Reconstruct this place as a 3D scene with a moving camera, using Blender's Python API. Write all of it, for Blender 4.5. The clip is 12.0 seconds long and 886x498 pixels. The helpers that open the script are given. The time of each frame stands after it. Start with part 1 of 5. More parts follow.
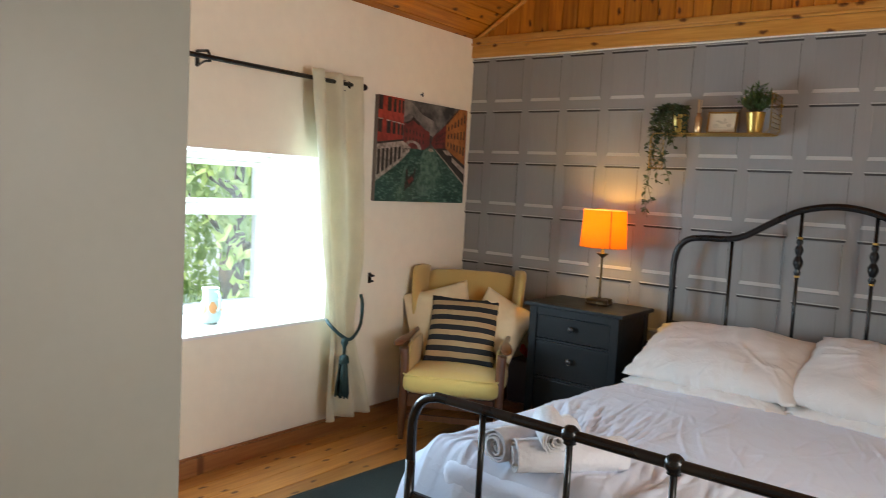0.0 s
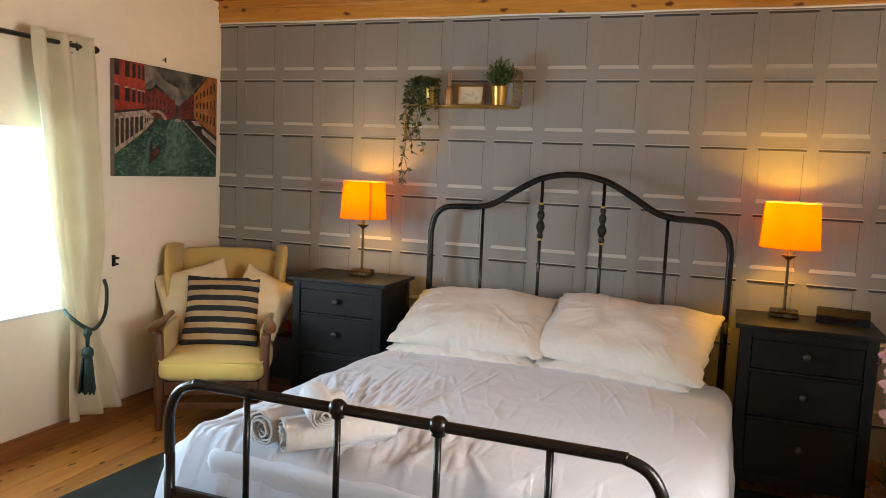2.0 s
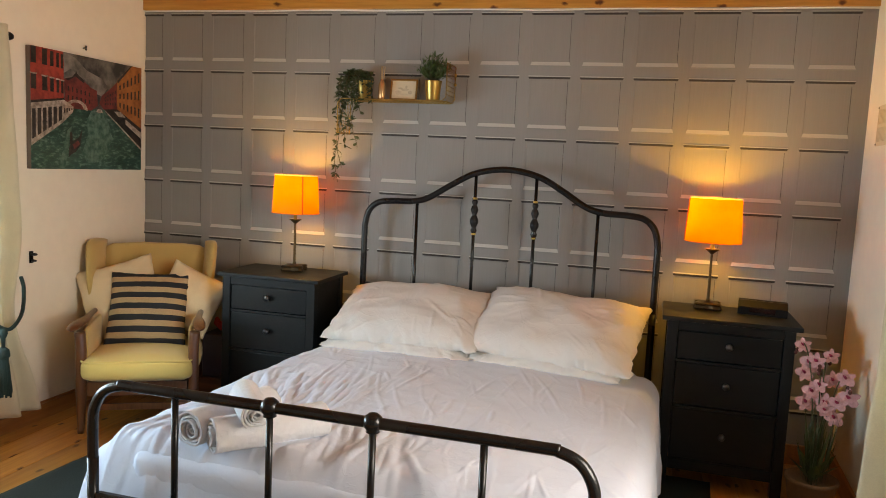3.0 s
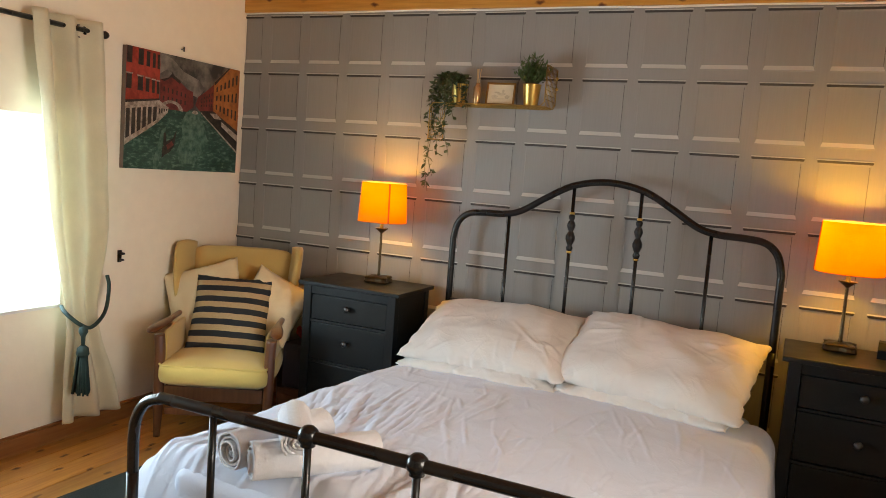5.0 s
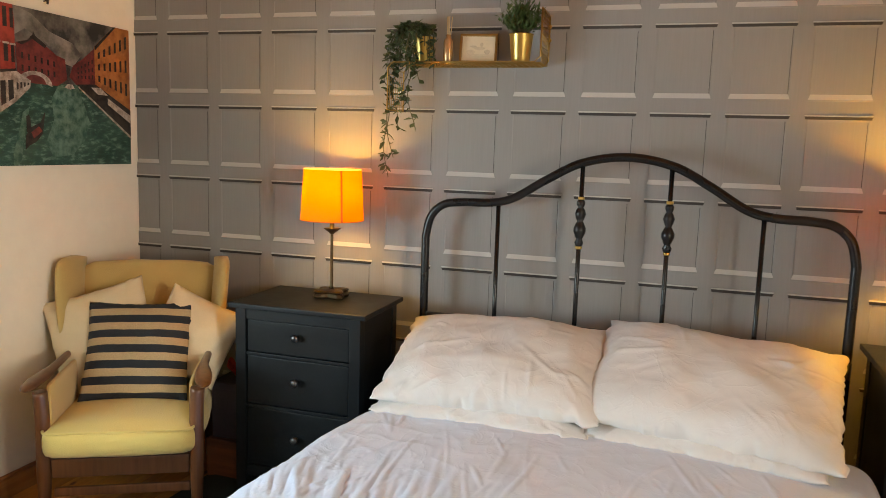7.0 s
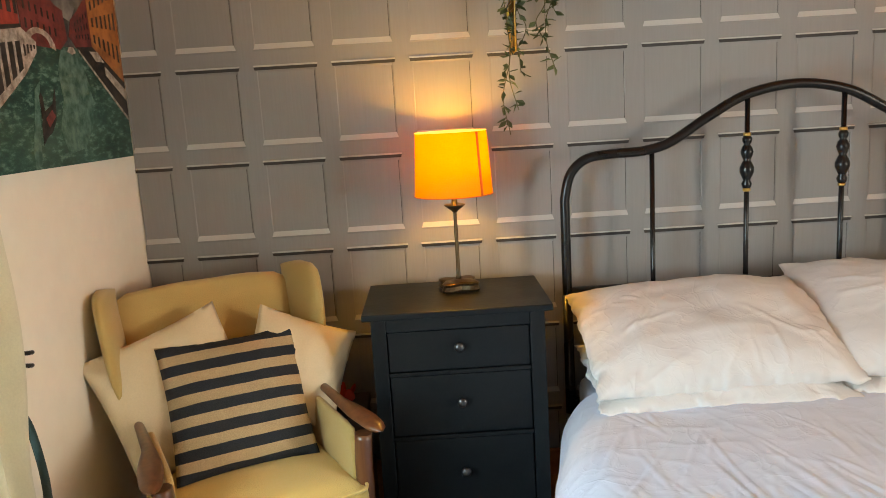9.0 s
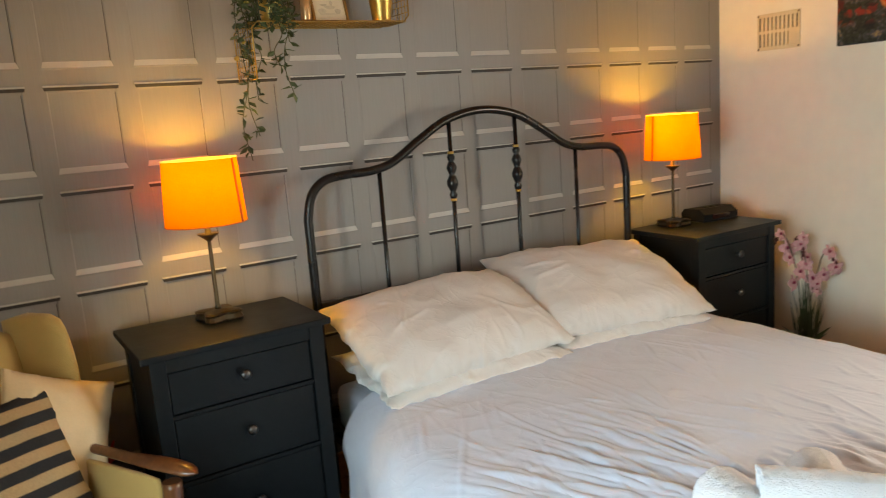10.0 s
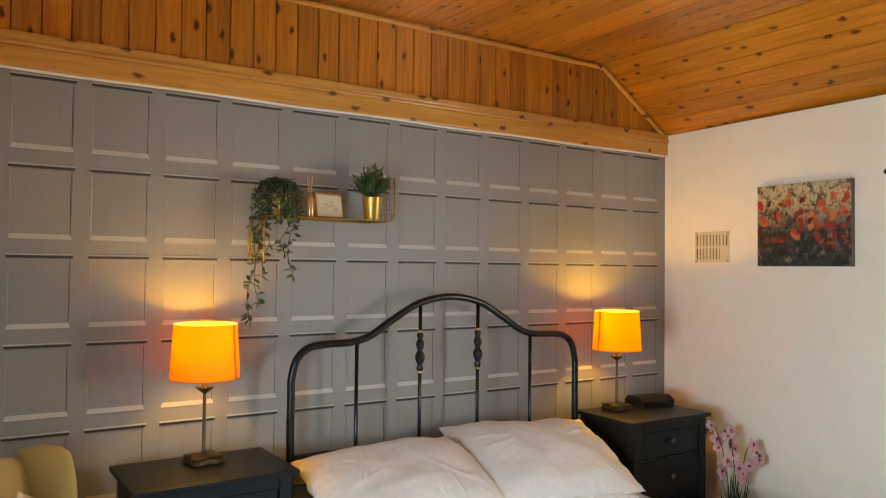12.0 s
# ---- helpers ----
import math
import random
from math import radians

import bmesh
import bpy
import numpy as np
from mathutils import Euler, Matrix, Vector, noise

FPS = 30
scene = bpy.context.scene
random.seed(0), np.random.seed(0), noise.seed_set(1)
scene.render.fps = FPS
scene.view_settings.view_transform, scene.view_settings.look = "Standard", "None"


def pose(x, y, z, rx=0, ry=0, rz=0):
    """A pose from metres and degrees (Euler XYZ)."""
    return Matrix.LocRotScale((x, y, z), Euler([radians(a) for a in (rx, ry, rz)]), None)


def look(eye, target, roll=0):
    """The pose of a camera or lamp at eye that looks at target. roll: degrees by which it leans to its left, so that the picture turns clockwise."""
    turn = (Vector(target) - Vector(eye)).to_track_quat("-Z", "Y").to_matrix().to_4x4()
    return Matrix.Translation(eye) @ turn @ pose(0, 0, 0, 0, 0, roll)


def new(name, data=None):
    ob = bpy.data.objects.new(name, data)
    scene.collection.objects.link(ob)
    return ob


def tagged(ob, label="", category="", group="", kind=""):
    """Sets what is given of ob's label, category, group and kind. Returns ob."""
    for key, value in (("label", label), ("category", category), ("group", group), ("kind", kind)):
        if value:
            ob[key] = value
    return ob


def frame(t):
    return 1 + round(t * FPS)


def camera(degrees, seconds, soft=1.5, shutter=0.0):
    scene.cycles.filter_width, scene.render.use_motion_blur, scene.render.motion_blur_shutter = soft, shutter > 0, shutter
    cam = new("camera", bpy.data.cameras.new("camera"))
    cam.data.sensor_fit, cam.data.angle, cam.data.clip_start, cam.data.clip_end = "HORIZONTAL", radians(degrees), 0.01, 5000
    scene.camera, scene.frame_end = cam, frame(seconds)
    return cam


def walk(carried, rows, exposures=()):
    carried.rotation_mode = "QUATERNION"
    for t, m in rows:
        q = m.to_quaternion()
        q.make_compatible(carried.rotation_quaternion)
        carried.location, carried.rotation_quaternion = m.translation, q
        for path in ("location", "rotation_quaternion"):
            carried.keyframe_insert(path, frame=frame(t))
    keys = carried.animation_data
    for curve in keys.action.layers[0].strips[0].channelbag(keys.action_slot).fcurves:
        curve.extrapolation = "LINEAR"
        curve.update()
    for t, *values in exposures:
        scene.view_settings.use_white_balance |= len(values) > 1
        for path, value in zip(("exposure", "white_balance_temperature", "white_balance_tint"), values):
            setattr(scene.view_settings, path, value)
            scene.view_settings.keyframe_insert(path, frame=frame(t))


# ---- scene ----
import collections

cam = camera(61.0, 12.0, soft=0.7, shutter=0.3)
PATH = [
    (0, (2.917, -3.994, 1.387), (1.699, -2.416, 1.22), 3.1),
    (0.5, (2.87, -3.973, 1.382), (1.837, -2.274, 1.16), 2.7),
    (1, (2.888, -3.978, 1.4), (2.0, -2.201, 1.168), 2.4),
    (1.5, (2.898, -3.967, 1.405), (2.153, -2.124, 1.189), 2.7),
    (2, (2.905, -3.958, 1.39), (2.239, -2.085, 1.178), 2.4),
    (2.5, (2.896, -3.973, 1.409), (2.31, -2.073, 1.192), 2.2),
    (2.7, (2.899, -3.964, 1.404), (2.36, -2.05, 1.19), 2.3),
    (4.3, (2.926, -3.868, 1.377), (2.477, -1.935, 1.126), 3.2),
    (4.5, (2.947, -3.808, 1.384), (2.4, -1.899, 1.149), 3.8),
    (5, (2.953, -3.637, 1.383), (2.156, -1.814, 1.178), 4.3),
    (5.5, (2.849, -3.506, 1.399), (2.071, -1.676, 1.19), 2.3),
    (6, (2.693, -3.358, 1.404), (2.056, -1.476, 1.177), 1.4),
    (6.5, (2.546, -3.15, 1.402), (1.953, -1.257, 1.151), 1.8),
    (6.7, (2.499, -3.07, 1.405), (1.902, -1.179, 1.144), 1.8),
    (8.3, (1.565, -2.65, 1.368), (1.327, -0.686, 1.069), -0.0),
    (8.5, (1.39, -2.659, 1.382), (1.207, -0.695, 1.051), -1.1),
    (9, (1.016, -2.636, 1.369), (1.039, -0.669, 1.008), -3.5),
    (9.5, (0.69, -2.57, 1.394), (1.171, -0.659, 1.052), -5.4),
    (10, (0.444, -2.605, 1.394), (1.497, -0.943, 1.034), -4.3),
    (10.5, (0.345, -2.757, 1.41), (1.487, -1.154, 1.055), -0.2),
    (11, (0.281, -2.938, 1.427), (1.38, -1.296, 1.123), 1.5),
    (11.5, (0.247, -3.031, 1.481), (1.349, -1.365, 1.38), 1.2),
    (12, (0.259, -3.045, 1.52), (1.367, -1.381, 1.571), 0.6),
]
EXPOSURES = [(0.0, 1.38, 6700, 13), (1.5, 1.54, 7300, 14), (4.5, 1.58, 7600, 14), (6.5, 1.72, 7600, 13), (8.5, 2.00, 7400, 10), (9.5, 1.76, 7700, 11), (10.5, 1.48, 8300, 9), (11.0, 1.46, 8400, 11), (11.5, 1.42, 8300, 11), (12.0, 1.65, 7100, 10)]
walk(cam, [(t, look(eye, target, roll)) for t, eye, target, roll in PATH], EXPOSURES)

# ---- world and large lights ----
world = bpy.data.worlds.new("world")
scene.world = world
world.use_nodes = True
sky = world.node_tree.nodes.new("ShaderNodeTexSky")
sky.sky_type, sky.sun_disc = "NISHITA", False
sky.sun_elevation, sky.sun_rotation = radians(52), radians(180)
world.node_tree.links.new(sky.outputs[0], world.node_tree.nodes["Background"].inputs[0])
world.node_tree.nodes["Background"].inputs[1].default_value = 0.15
sun = new("sun", bpy.data.lights.new("sun", "SUN"))
sun.data.energy, sun.data.angle, sun.data.color = 5.0, radians(0.5), (1.0, 0.95, 0.88)
sun.matrix_world = look((-1, -6, 9), (-2, 1, 0))


def window_light(x, y, z, to, wide, high, watts, colour):
    lamp = new("window_daylight", bpy.data.lights.new("window_daylight", "AREA"))
    lamp.data.shape, lamp.data.size, lamp.data.size_y = "RECTANGLE", wide, high
    lamp.data.energy, lamp.data.color = watts, colour
    lamp.matrix_world = look((x, y, z), to)
    return lamp


window_light(-0.47, -2.06, 1.07, (3.0, -2.06, 0.75), 1.5, 0.74, 27, (0.52, 0.77, 1.0))
window_light(3.98, -2.35, 1.28, (0.0, -1.1, 1.85), 1.0, 1.0, 21.0, (0.92, 0.89, 0.85))


def bulb_light(x, y, z, watts):
    lamp = new("bulb_light", bpy.data.lights.new("bulb_light", "POINT"))
    lamp.data.energy, lamp.data.color, lamp.data.shadow_soft_size = watts, (1.0, 0.51, 0.035), 0.018
    lamp.matrix_world = pose(x, y, z)
    return lamp


# ---- materials ----
def nodes_of(name):
    m = bpy.data.materials.new(name)
    m.use_nodes = True
    t = m.node_tree
    return m, t, t.nodes["Principled BSDF"]


def scaled(c, k):
    return tuple(min(1.0, v * k) for v in c) + (1.0,)


def noise_tex(t, vec, scale, detail=4.0, rough=0.55):
    n = t.nodes.new("ShaderNodeTexNoise")
    n.inputs["Scale"].default_value, n.inputs["Detail"].default_value, n.inputs["Roughness"].default_value = scale, detail, rough
    t.links.new(vec, n.inputs["Vector"])
    return n.outputs["Fac"]


def ramp(t, fac, stops):
    r = t.nodes.new("ShaderNodeValToRGB")
    e = r.color_ramp.elements
    while len(e) < len(stops):
        e.new(0.5)
    for k, (p, c) in zip(e, stops):
        k.position, k.color = p, (c if len(c) == 4 else (*c, 1.0))
    t.links.new(fac, r.inputs[0])
    return r.outputs[0]


def mix(t, fac, a, b, how="MIX"):
    n = t.nodes.new("ShaderNodeMix")
    n.data_type, n.blend_type = "RGBA", how
    for sock, v in ((n.inputs[0], fac), (n.inputs[6], a), (n.inputs[7], b)):
        if isinstance(v, (int, float)):
            sock.default_value = v
        elif isinstance(v, tuple):
            sock.default_value = v
        else:
            t.links.new(v, sock)
    return n.outputs[2]


def coords(t, shift=True, stretch=(1, 1, 1)):
    tc = t.nodes.new("ShaderNodeTexCoord")
    mp = t.nodes.new("ShaderNodeMapping")
    mp.inputs["Scale"].default_value = stretch
    t.links.new(tc.outputs["Object"], mp.inputs["Vector"])
    if shift:
        info = t.nodes.new("ShaderNodeObjectInfo")
        mul = t.nodes.new("ShaderNodeMath")
        mul.operation = "MULTIPLY"
        mul.inputs[1].default_value = 37.0
        t.links.new(info.outputs["Random"], mul.inputs[0])
        t.links.new(mul.outputs[0], mp.inputs["Location"])
    return mp.outputs["Vector"]


def bump(t, bsdf, height, strength, distance=0.01):
    b = t.nodes.new("ShaderNodeBump")
    b.inputs["Strength"].default_value, b.inputs["Distance"].default_value = strength, distance
    t.links.new(height, b.inputs["Height"])
    t.links.new(b.outputs[0], bsdf.inputs["Normal"])


def surface(name, colour, rough=0.6, metal=0.0, var=0.12, big=3.0, fine=90.0, relief=0.15, stretch=(1, 1, 1), sheen=0.0, coat=0.0):
    """A painted, woven or metal surface: colour that varies at two scales, with a fine relief."""
    m, t, b = nodes_of(name)
    v = coords(t, True, stretch)
    f1, f2 = noise_tex(t, v, big, 3.0), noise_tex(t, v, fine, 3.0)
    c = ramp(t, f1, [(0.3, scaled(colour, 1 - var)), (0.7, scaled(colour, 1 + var))])
    c = mix(t, 0.5, c, ramp(t, f2, [(0.3, scaled(colour, 1 - var)), (0.7, scaled(colour, 1 + var))]))
    t.links.new(c, b.inputs["Base Color"])
    r = ramp(t, f1, [(0.25, (max(0.0, rough - 0.08),) * 3), (0.75, (min(1.0, rough + 0.08),) * 3)])
    t.links.new(r, b.inputs["Roughness"])
    b.inputs["Metallic"].default_value = metal
    b.inputs["Sheen Weight"].default_value = sheen
    b.inputs["Coat Weight"].default_value = coat
    bump(t, b, f2, relief, 0.004)
    return m


def wood(name, dark, light, along="y", rough=0.4, knots=True, coat=0.0, island=False, fine=1.0, knot_scale=9.5):
    """Boards with long grain, dark knots and a tone that differs from board to board."""
    m, t, b = nodes_of(name)
    st = {"x": (0.06, 1, 1), "y": (1, 0.06, 1), "z": (1, 1, 0.06)}[along]
    tc = t.nodes.new("ShaderNodeTexCoord")
    src = t.nodes.new("ShaderNodeNewGeometry" if island else "ShaderNodeObjectInfo")
    rnd = src.outputs["Random Per Island"] if island else src.outputs["Random"]
    add = t.nodes.new("ShaderNodeVectorMath")
    add.operation = "MULTIPLY_ADD"
    t.links.new(rnd, add.inputs[0])
    add.inputs[1].default_value = (31.0, 47.0, 23.0)
    t.links.new(tc.outputs["Object"], add.inputs[2])
    mp = t.nodes.new("ShaderNodeMapping")
    mp.inputs["Scale"].default_value = st
    t.links.new(add.outputs[0], mp.inputs["Vector"])
    grain = noise_tex(t, mp.outputs["Vector"], 55 * fine, 6.0, 0.6)
    broad = noise_tex(t, mp.outputs["Vector"], 7, 2.0)
    c = ramp(t, grain, [(0.36, dark), (0.64, light)])
    c = mix(t, 0.35, c, ramp(t, broad, [(0.38, dark), (0.62, light)]))
    tone = ramp(t, rnd, [(0.0, (0.78, 0.76, 0.74)), (0.5, (1.0, 1.0, 1.0)), (1.0, (1.18, 1.14, 1.08))])
    c = mix(t, 1.0, c, tone, "MULTIPLY")
    if knots:
        sep, com = t.nodes.new("ShaderNodeSeparateXYZ"), t.nodes.new("ShaderNodeCombineXYZ")
        t.links.new(add.outputs[0], sep.inputs[0])
        across, down = {"x": ("Z", "X"), "y": ("X", "Y"), "z": ("X", "Z")}[along]
        t.links.new(sep.outputs[across], com.inputs[0])
        t.links.new(sep.outputs[down], com.inputs[1])
        km = t.nodes.new("ShaderNodeMapping")
        km.inputs["Scale"].default_value = (1, 0.5, 1)
        t.links.new(com.outputs[0], km.inputs["Vector"])
        bend = t.nodes.new("ShaderNodeVectorMath")
        bend.operation = "MULTIPLY_ADD"
        wob = t.nodes.new("ShaderNodeTexNoise")
        wob.inputs["Scale"].default_value = 30.0
        t.links.new(com.outputs[0], wob.inputs["Vector"])
        t.links.new(wob.outputs["Color"], bend.inputs[0])
        bend.inputs[1].default_value = (0.02, 0.02, 0.0)
        t.links.new(km.outputs["Vector"], bend.inputs[2])
        vo = t.nodes.new("ShaderNodeTexVoronoi")
        vo.voronoi_dimensions = "2D"
        vo.inputs["Scale"].default_value = knot_scale
        t.links.new(bend.outputs[0], vo.inputs["Vector"])
        k = ramp(t, vo.outputs["Distance"], [(0.045, (1, 1, 1)), (0.085, (0.6, 0.6, 0.6)), (0.125, (0, 0, 0))])
        odd = t.nodes.new("ShaderNodeSeparateColor")
        t.links.new(vo.outputs["Color"], odd.inputs[0])
        k = mix(t, 1.0, k, ramp(t, odd.outputs[0], [(0.26, (0, 0, 0)), (0.32, (1, 1, 1))]), "MULTIPLY")
        c = mix(t, k, c, (dark[0] * 0.22, dark[1] * 0.12, dark[2] * 0.10, 1.0))
    t.links.new(c, b.inputs["Base Color"])
    b.inputs["Roughness"].default_value = rough
    b.inputs["Coat Weight"].default_value = coat
    b.inputs["Coat Roughness"].default_value = 0.25
    bump(t, b, grain, 0.12, 0.002)
    return m


PLASTER = surface("white_plaster", (0.86, 0.80, 0.67), 0.75, var=0.04, big=1.5, fine=14, relief=0.35)
PAPER = surface("grey_wallpaper", (0.250, 0.247, 0.245), 0.5, var=0.065, big=5.0, fine=150, relief=0.07, stretch=(1, 1, 0.05))
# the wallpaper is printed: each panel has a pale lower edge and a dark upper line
# these print colours carry the light and shade of mock mouldings
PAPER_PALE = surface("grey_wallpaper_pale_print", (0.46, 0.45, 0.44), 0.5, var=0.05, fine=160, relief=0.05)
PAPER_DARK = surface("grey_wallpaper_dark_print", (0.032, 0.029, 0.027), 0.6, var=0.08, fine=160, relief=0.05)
PINE_FLOOR = wood("varnished_pine_floor", (0.42, 0.17, 0.035), (0.62, 0.30, 0.075), "y", 0.32, True, 0.3)
PINE_CEIL = wood("varnished_pine_ceiling", (0.34, 0.105, 0.006), (0.60, 0.23, 0.018), "y", 0.33, True, 0.35, True)
PINE_WALL = wood("varnished_pine_gable", (0.30, 0.088, 0.005), (0.56, 0.21, 0.015), "z", 0.35, True, 0.3)
PINE_TRIM = wood("varnished_pine_trim", (0.44, 0.19, 0.03), (0.64, 0.33, 0.07), "x", 0.35, True, 0.3)
SKIRT = wood("stained_pine_skirting", (0.30, 0.11, 0.03), (0.46, 0.20, 0.06), "y", 0.4, True, 0.2)
CHAIR_WOOD = wood("polished_brown_hardwood", (0.090, 0.032, 0.012), (0.175, 0.068, 0.026), "z", 0.3, False, 0.4)
BLACK_PAINT = surface("black_stained_wood", (0.0056, 0.0078, 0.0092), 0.42, var=0.2, big=4, fine=70, relief=0.12, stretch=(1, 1, 1))
BLACK_METAL = surface("black_enamelled_metal", (0.008, 0.008, 0.0085), 0.26, 0.0, 0.1, relief=0.03, coat=0.1)
BLACK_METAL.node_tree.nodes["Principled BSDF"].inputs["Specular IOR Level"].default_value = 0.35
BLACK_PAINT.node_tree.nodes["Principled BSDF"].inputs["Specular IOR Level"].default_value = 0.26
KNOB_METAL = surface("dark_pewter", (0.10, 0.10, 0.10), 0.38, 0.9, 0.1, relief=0.03)
GOLD = surface("brushed_brass", (0.62, 0.43, 0.13), 0.30, 1.0, 0.08, fine=200, relief=0.06, stretch=(1, 1, 0.1))
SHELF_BRASS = surface("dull_brass_wire", (0.34, 0.23, 0.075), 0.42, 0.9, 0.12, relief=0.05)
ANTIQUE = surface("antique_brass", (0.085, 0.062, 0.034), 0.40, 0.85, 0.2, relief=0.1)


def cotton(name, low, high):
    """Washed cotton: a plain weave under a net of soft, sharp-crested creases."""
    m, t, b = nodes_of(name)
    v = coords(t)
    tone = noise_tex(t, v, 3.0, 3.0)
    t.links.new(ramp(t, tone, [(0.3, low), (0.7, high)]), b.inputs["Base Color"])
    b.inputs["Roughness"].default_value, b.inputs["Sheen Weight"].default_value = 0.85, 0.25
    heights = []
    for scale, bend in ((4.0, 1.2), (13.0, 0.8)):
        n = t.nodes.new("ShaderNodeTexNoise")
        n.inputs["Scale"].default_value, n.inputs["Detail"].default_value, n.inputs["Distortion"].default_value = scale, 3.0, bend
        t.links.new(v, n.inputs["Vector"])
        heights.append(ramp(t, n.outputs["Fac"], [(0.34, (0, 0, 0)), (0.47, (0.45, 0.45, 0.45)), (0.50, (1, 1, 1)), (0.53, (0.45, 0.45, 0.45)), (0.66, (0, 0, 0))]))
    h = mix(t, 0.35, heights[0], heights[1])
    h = mix(t, 0.10, h, noise_tex(t, v, 260, 2.0))
    bump(t, b, h, 0.26, 0.006)
    return m


LINEN = cotton("white_cotton", (0.540, 0.615, 0.750), (0.570, 0.640, 0.770))
PILLOWCASE = cotton("cream_white_cotton", (0.600, 0.590, 0.575), (0.625, 0.615, 0.60))
TOWEL_BAND = surface("woven_towel_band", (0.70, 0.72, 0.74), 0.9, var=0.10, big=60, fine=420, relief=0.9, sheen=0.2)
TOWEL = surface("white_terry_towel", (0.715, 0.745, 0.80), 0.95, var=0.05, big=8, fine=330, relief=0.9, sheen=0.4)
CUSHION_CREAM = surface("cream_satin_cloth", (0.68, 0.56, 0.36), 0.42, var=0.06, big=6, fine=200, relief=0.2, sheen=0.2)
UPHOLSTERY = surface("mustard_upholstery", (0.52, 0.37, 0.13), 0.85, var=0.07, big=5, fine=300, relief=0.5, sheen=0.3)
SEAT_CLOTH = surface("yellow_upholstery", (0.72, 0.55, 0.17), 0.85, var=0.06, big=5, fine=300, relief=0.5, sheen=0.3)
RUG = surface("dark_green_rug_pile", (0.0075, 0.017, 0.015), 0.95, var=0.3, big=6, fine=180, relief=0.8, sheen=0.0)
CURTAIN = surface("cream_damask_curtain", (0.73, 0.675, 0.50), 0.7, var=0.12, big=9, fine=240, relief=0.25, sheen=0.2)


def let_light_through(m, colour, share):
    t = m.node_tree
    out, b = t.nodes["Material Output"], t.nodes["Principled BSDF"]
    tr, ms = t.nodes.new("ShaderNodeBsdfTranslucent"), t.nodes.new("ShaderNodeMixShader")
    tr.inputs[0].default_value = (*colour, 1)
    ms.inputs[0].default_value = share
    t.links.new(b.outputs[0], ms.inputs[1])
    t.links.new(tr.outputs[0], ms.inputs[2])
    t.links.new(ms.outputs[0], out.inputs[0])


let_light_through(CURTAIN, (0.74, 0.72, 0.58), 0.28)
TASSEL = surface("dark_green_cord", (0.012, 0.040, 0.038), 0.7, var=0.25, fine=300, relief=0.6)
WHITE_PAINT = surface("white_gloss_paint", (0.80, 0.80, 0.78), 0.35, var=0.02, relief=0.05)
# off-white paint darkened so its colour holds the shade on the open leaf
DOOR_PAINT = surface("shaded_off_white_door_paint", (0.20, 0.20, 0.17), 0.45, var=0.03, big=2, fine=40, relief=0.06)
LEAF = surface("dark_green_leaf", (0.050, 0.095, 0.022), 0.45, var=0.35, big=12, fine=90, relief=0.1)
LEAF_PALE = surface("olive_green_leaf", (0.045, 0.072, 0.026), 0.45, var=0.3, big=12, fine=90, relief=0.1)
STEM = surface("brown_green_stem", (0.07, 0.07, 0.03), 0.6, var=0.2)
PETAL = surface("pink_orchid_petal", (0.55, 0.31, 0.33), 0.6, var=0.18, big=40, fine=160, relief=0.1)
PETAL_HEART = surface("crimson_orchid_lip", (0.30, 0.02, 0.07), 0.6, var=0.2)
BUD = surface("dark_red_brown_bud", (0.09, 0.02, 0.02), 0.6, var=0.2)
TERRACOTTA = surface("brown_plant_pot", (0.16, 0.10, 0.05), 0.55, var=0.2)
BLACK_PLASTIC = surface("black_plastic", (0.006, 0.006, 0.0065), 0.65, var=0.1, relief=0.05)
BLACK_PLASTIC.node_tree.nodes["Principled BSDF"].inputs["Specular IOR Level"].default_value = 0.2
DARK_GLASS = surface("dark_display", (0.02, 0.006, 0.006), 0.12, var=0.05, relief=0.0)
PHOTO_PAPER = surface("cream_print_paper", (0.66, 0.58, 0.42), 0.6, var=0.04)
SKETCH = surface("grey_sketch_ink", (0.53, 0.46, 0.33), 0.7, var=0.2)
FRAME_GOLD = surface("gilt_frame", (0.30, 0.17, 0.05), 0.4, 0.5, 0.15)
REED = surface("pale_reed", (0.60, 0.45, 0.26), 0.7, var=0.08)
AMBER = surface("copper_glass", (0.55, 0.34, 0.17), 0.15, 0.6, 0.1)
RED_CLOTH = surface("red_cloth", (0.45, 0.035, 0.02), 0.7, var=0.2)
BOX_DARK = surface("dark_purple_card", (0.035, 0.028, 0.040), 0.6, var=0.2)
BOX_BROWN = wood("reddish_brown_box_wood", (0.10, 0.03, 0.012), (0.19, 0.065, 0.025), "x", 0.45, False)
IVORY = surface("ivory_plastic", (0.68, 0.58, 0.40), 0.5, var=0.03)
SLOT = surface("shaded_duct", (0.10, 0.08, 0.06), 0.8, var=0.1)
GLAZE_TEAL = surface("painted_pottery", (0.42, 0.55, 0.52), 0.4, var=0.1, coat=0.4)
GLAZE_ORANGE = surface("orange_pottery", (0.65, 0.30, 0.12), 0.4, var=0.1, coat=0.4)
GRASS = surface("lawn", (0.06, 0.11, 0.03), 0.9, var=0.3, big=1, fine=20, relief=0.8)
RENDER_WHITE = surface("white_render", (0.80, 0.79, 0.76), 0.85, var=0.05, big=1, fine=20, relief=0.3)
BARK = surface("bark", (0.10, 0.075, 0.05), 0.9, var=0.3, relief=0.8)
OUT_LEAF = surface("garden_leaf", (0.32, 0.45, 0.17), 0.5, var=0.35, big=3, fine=30, relief=0.1)
let_light_through(OUT_LEAF, (0.36, 0.52, 0.12), 0.45)


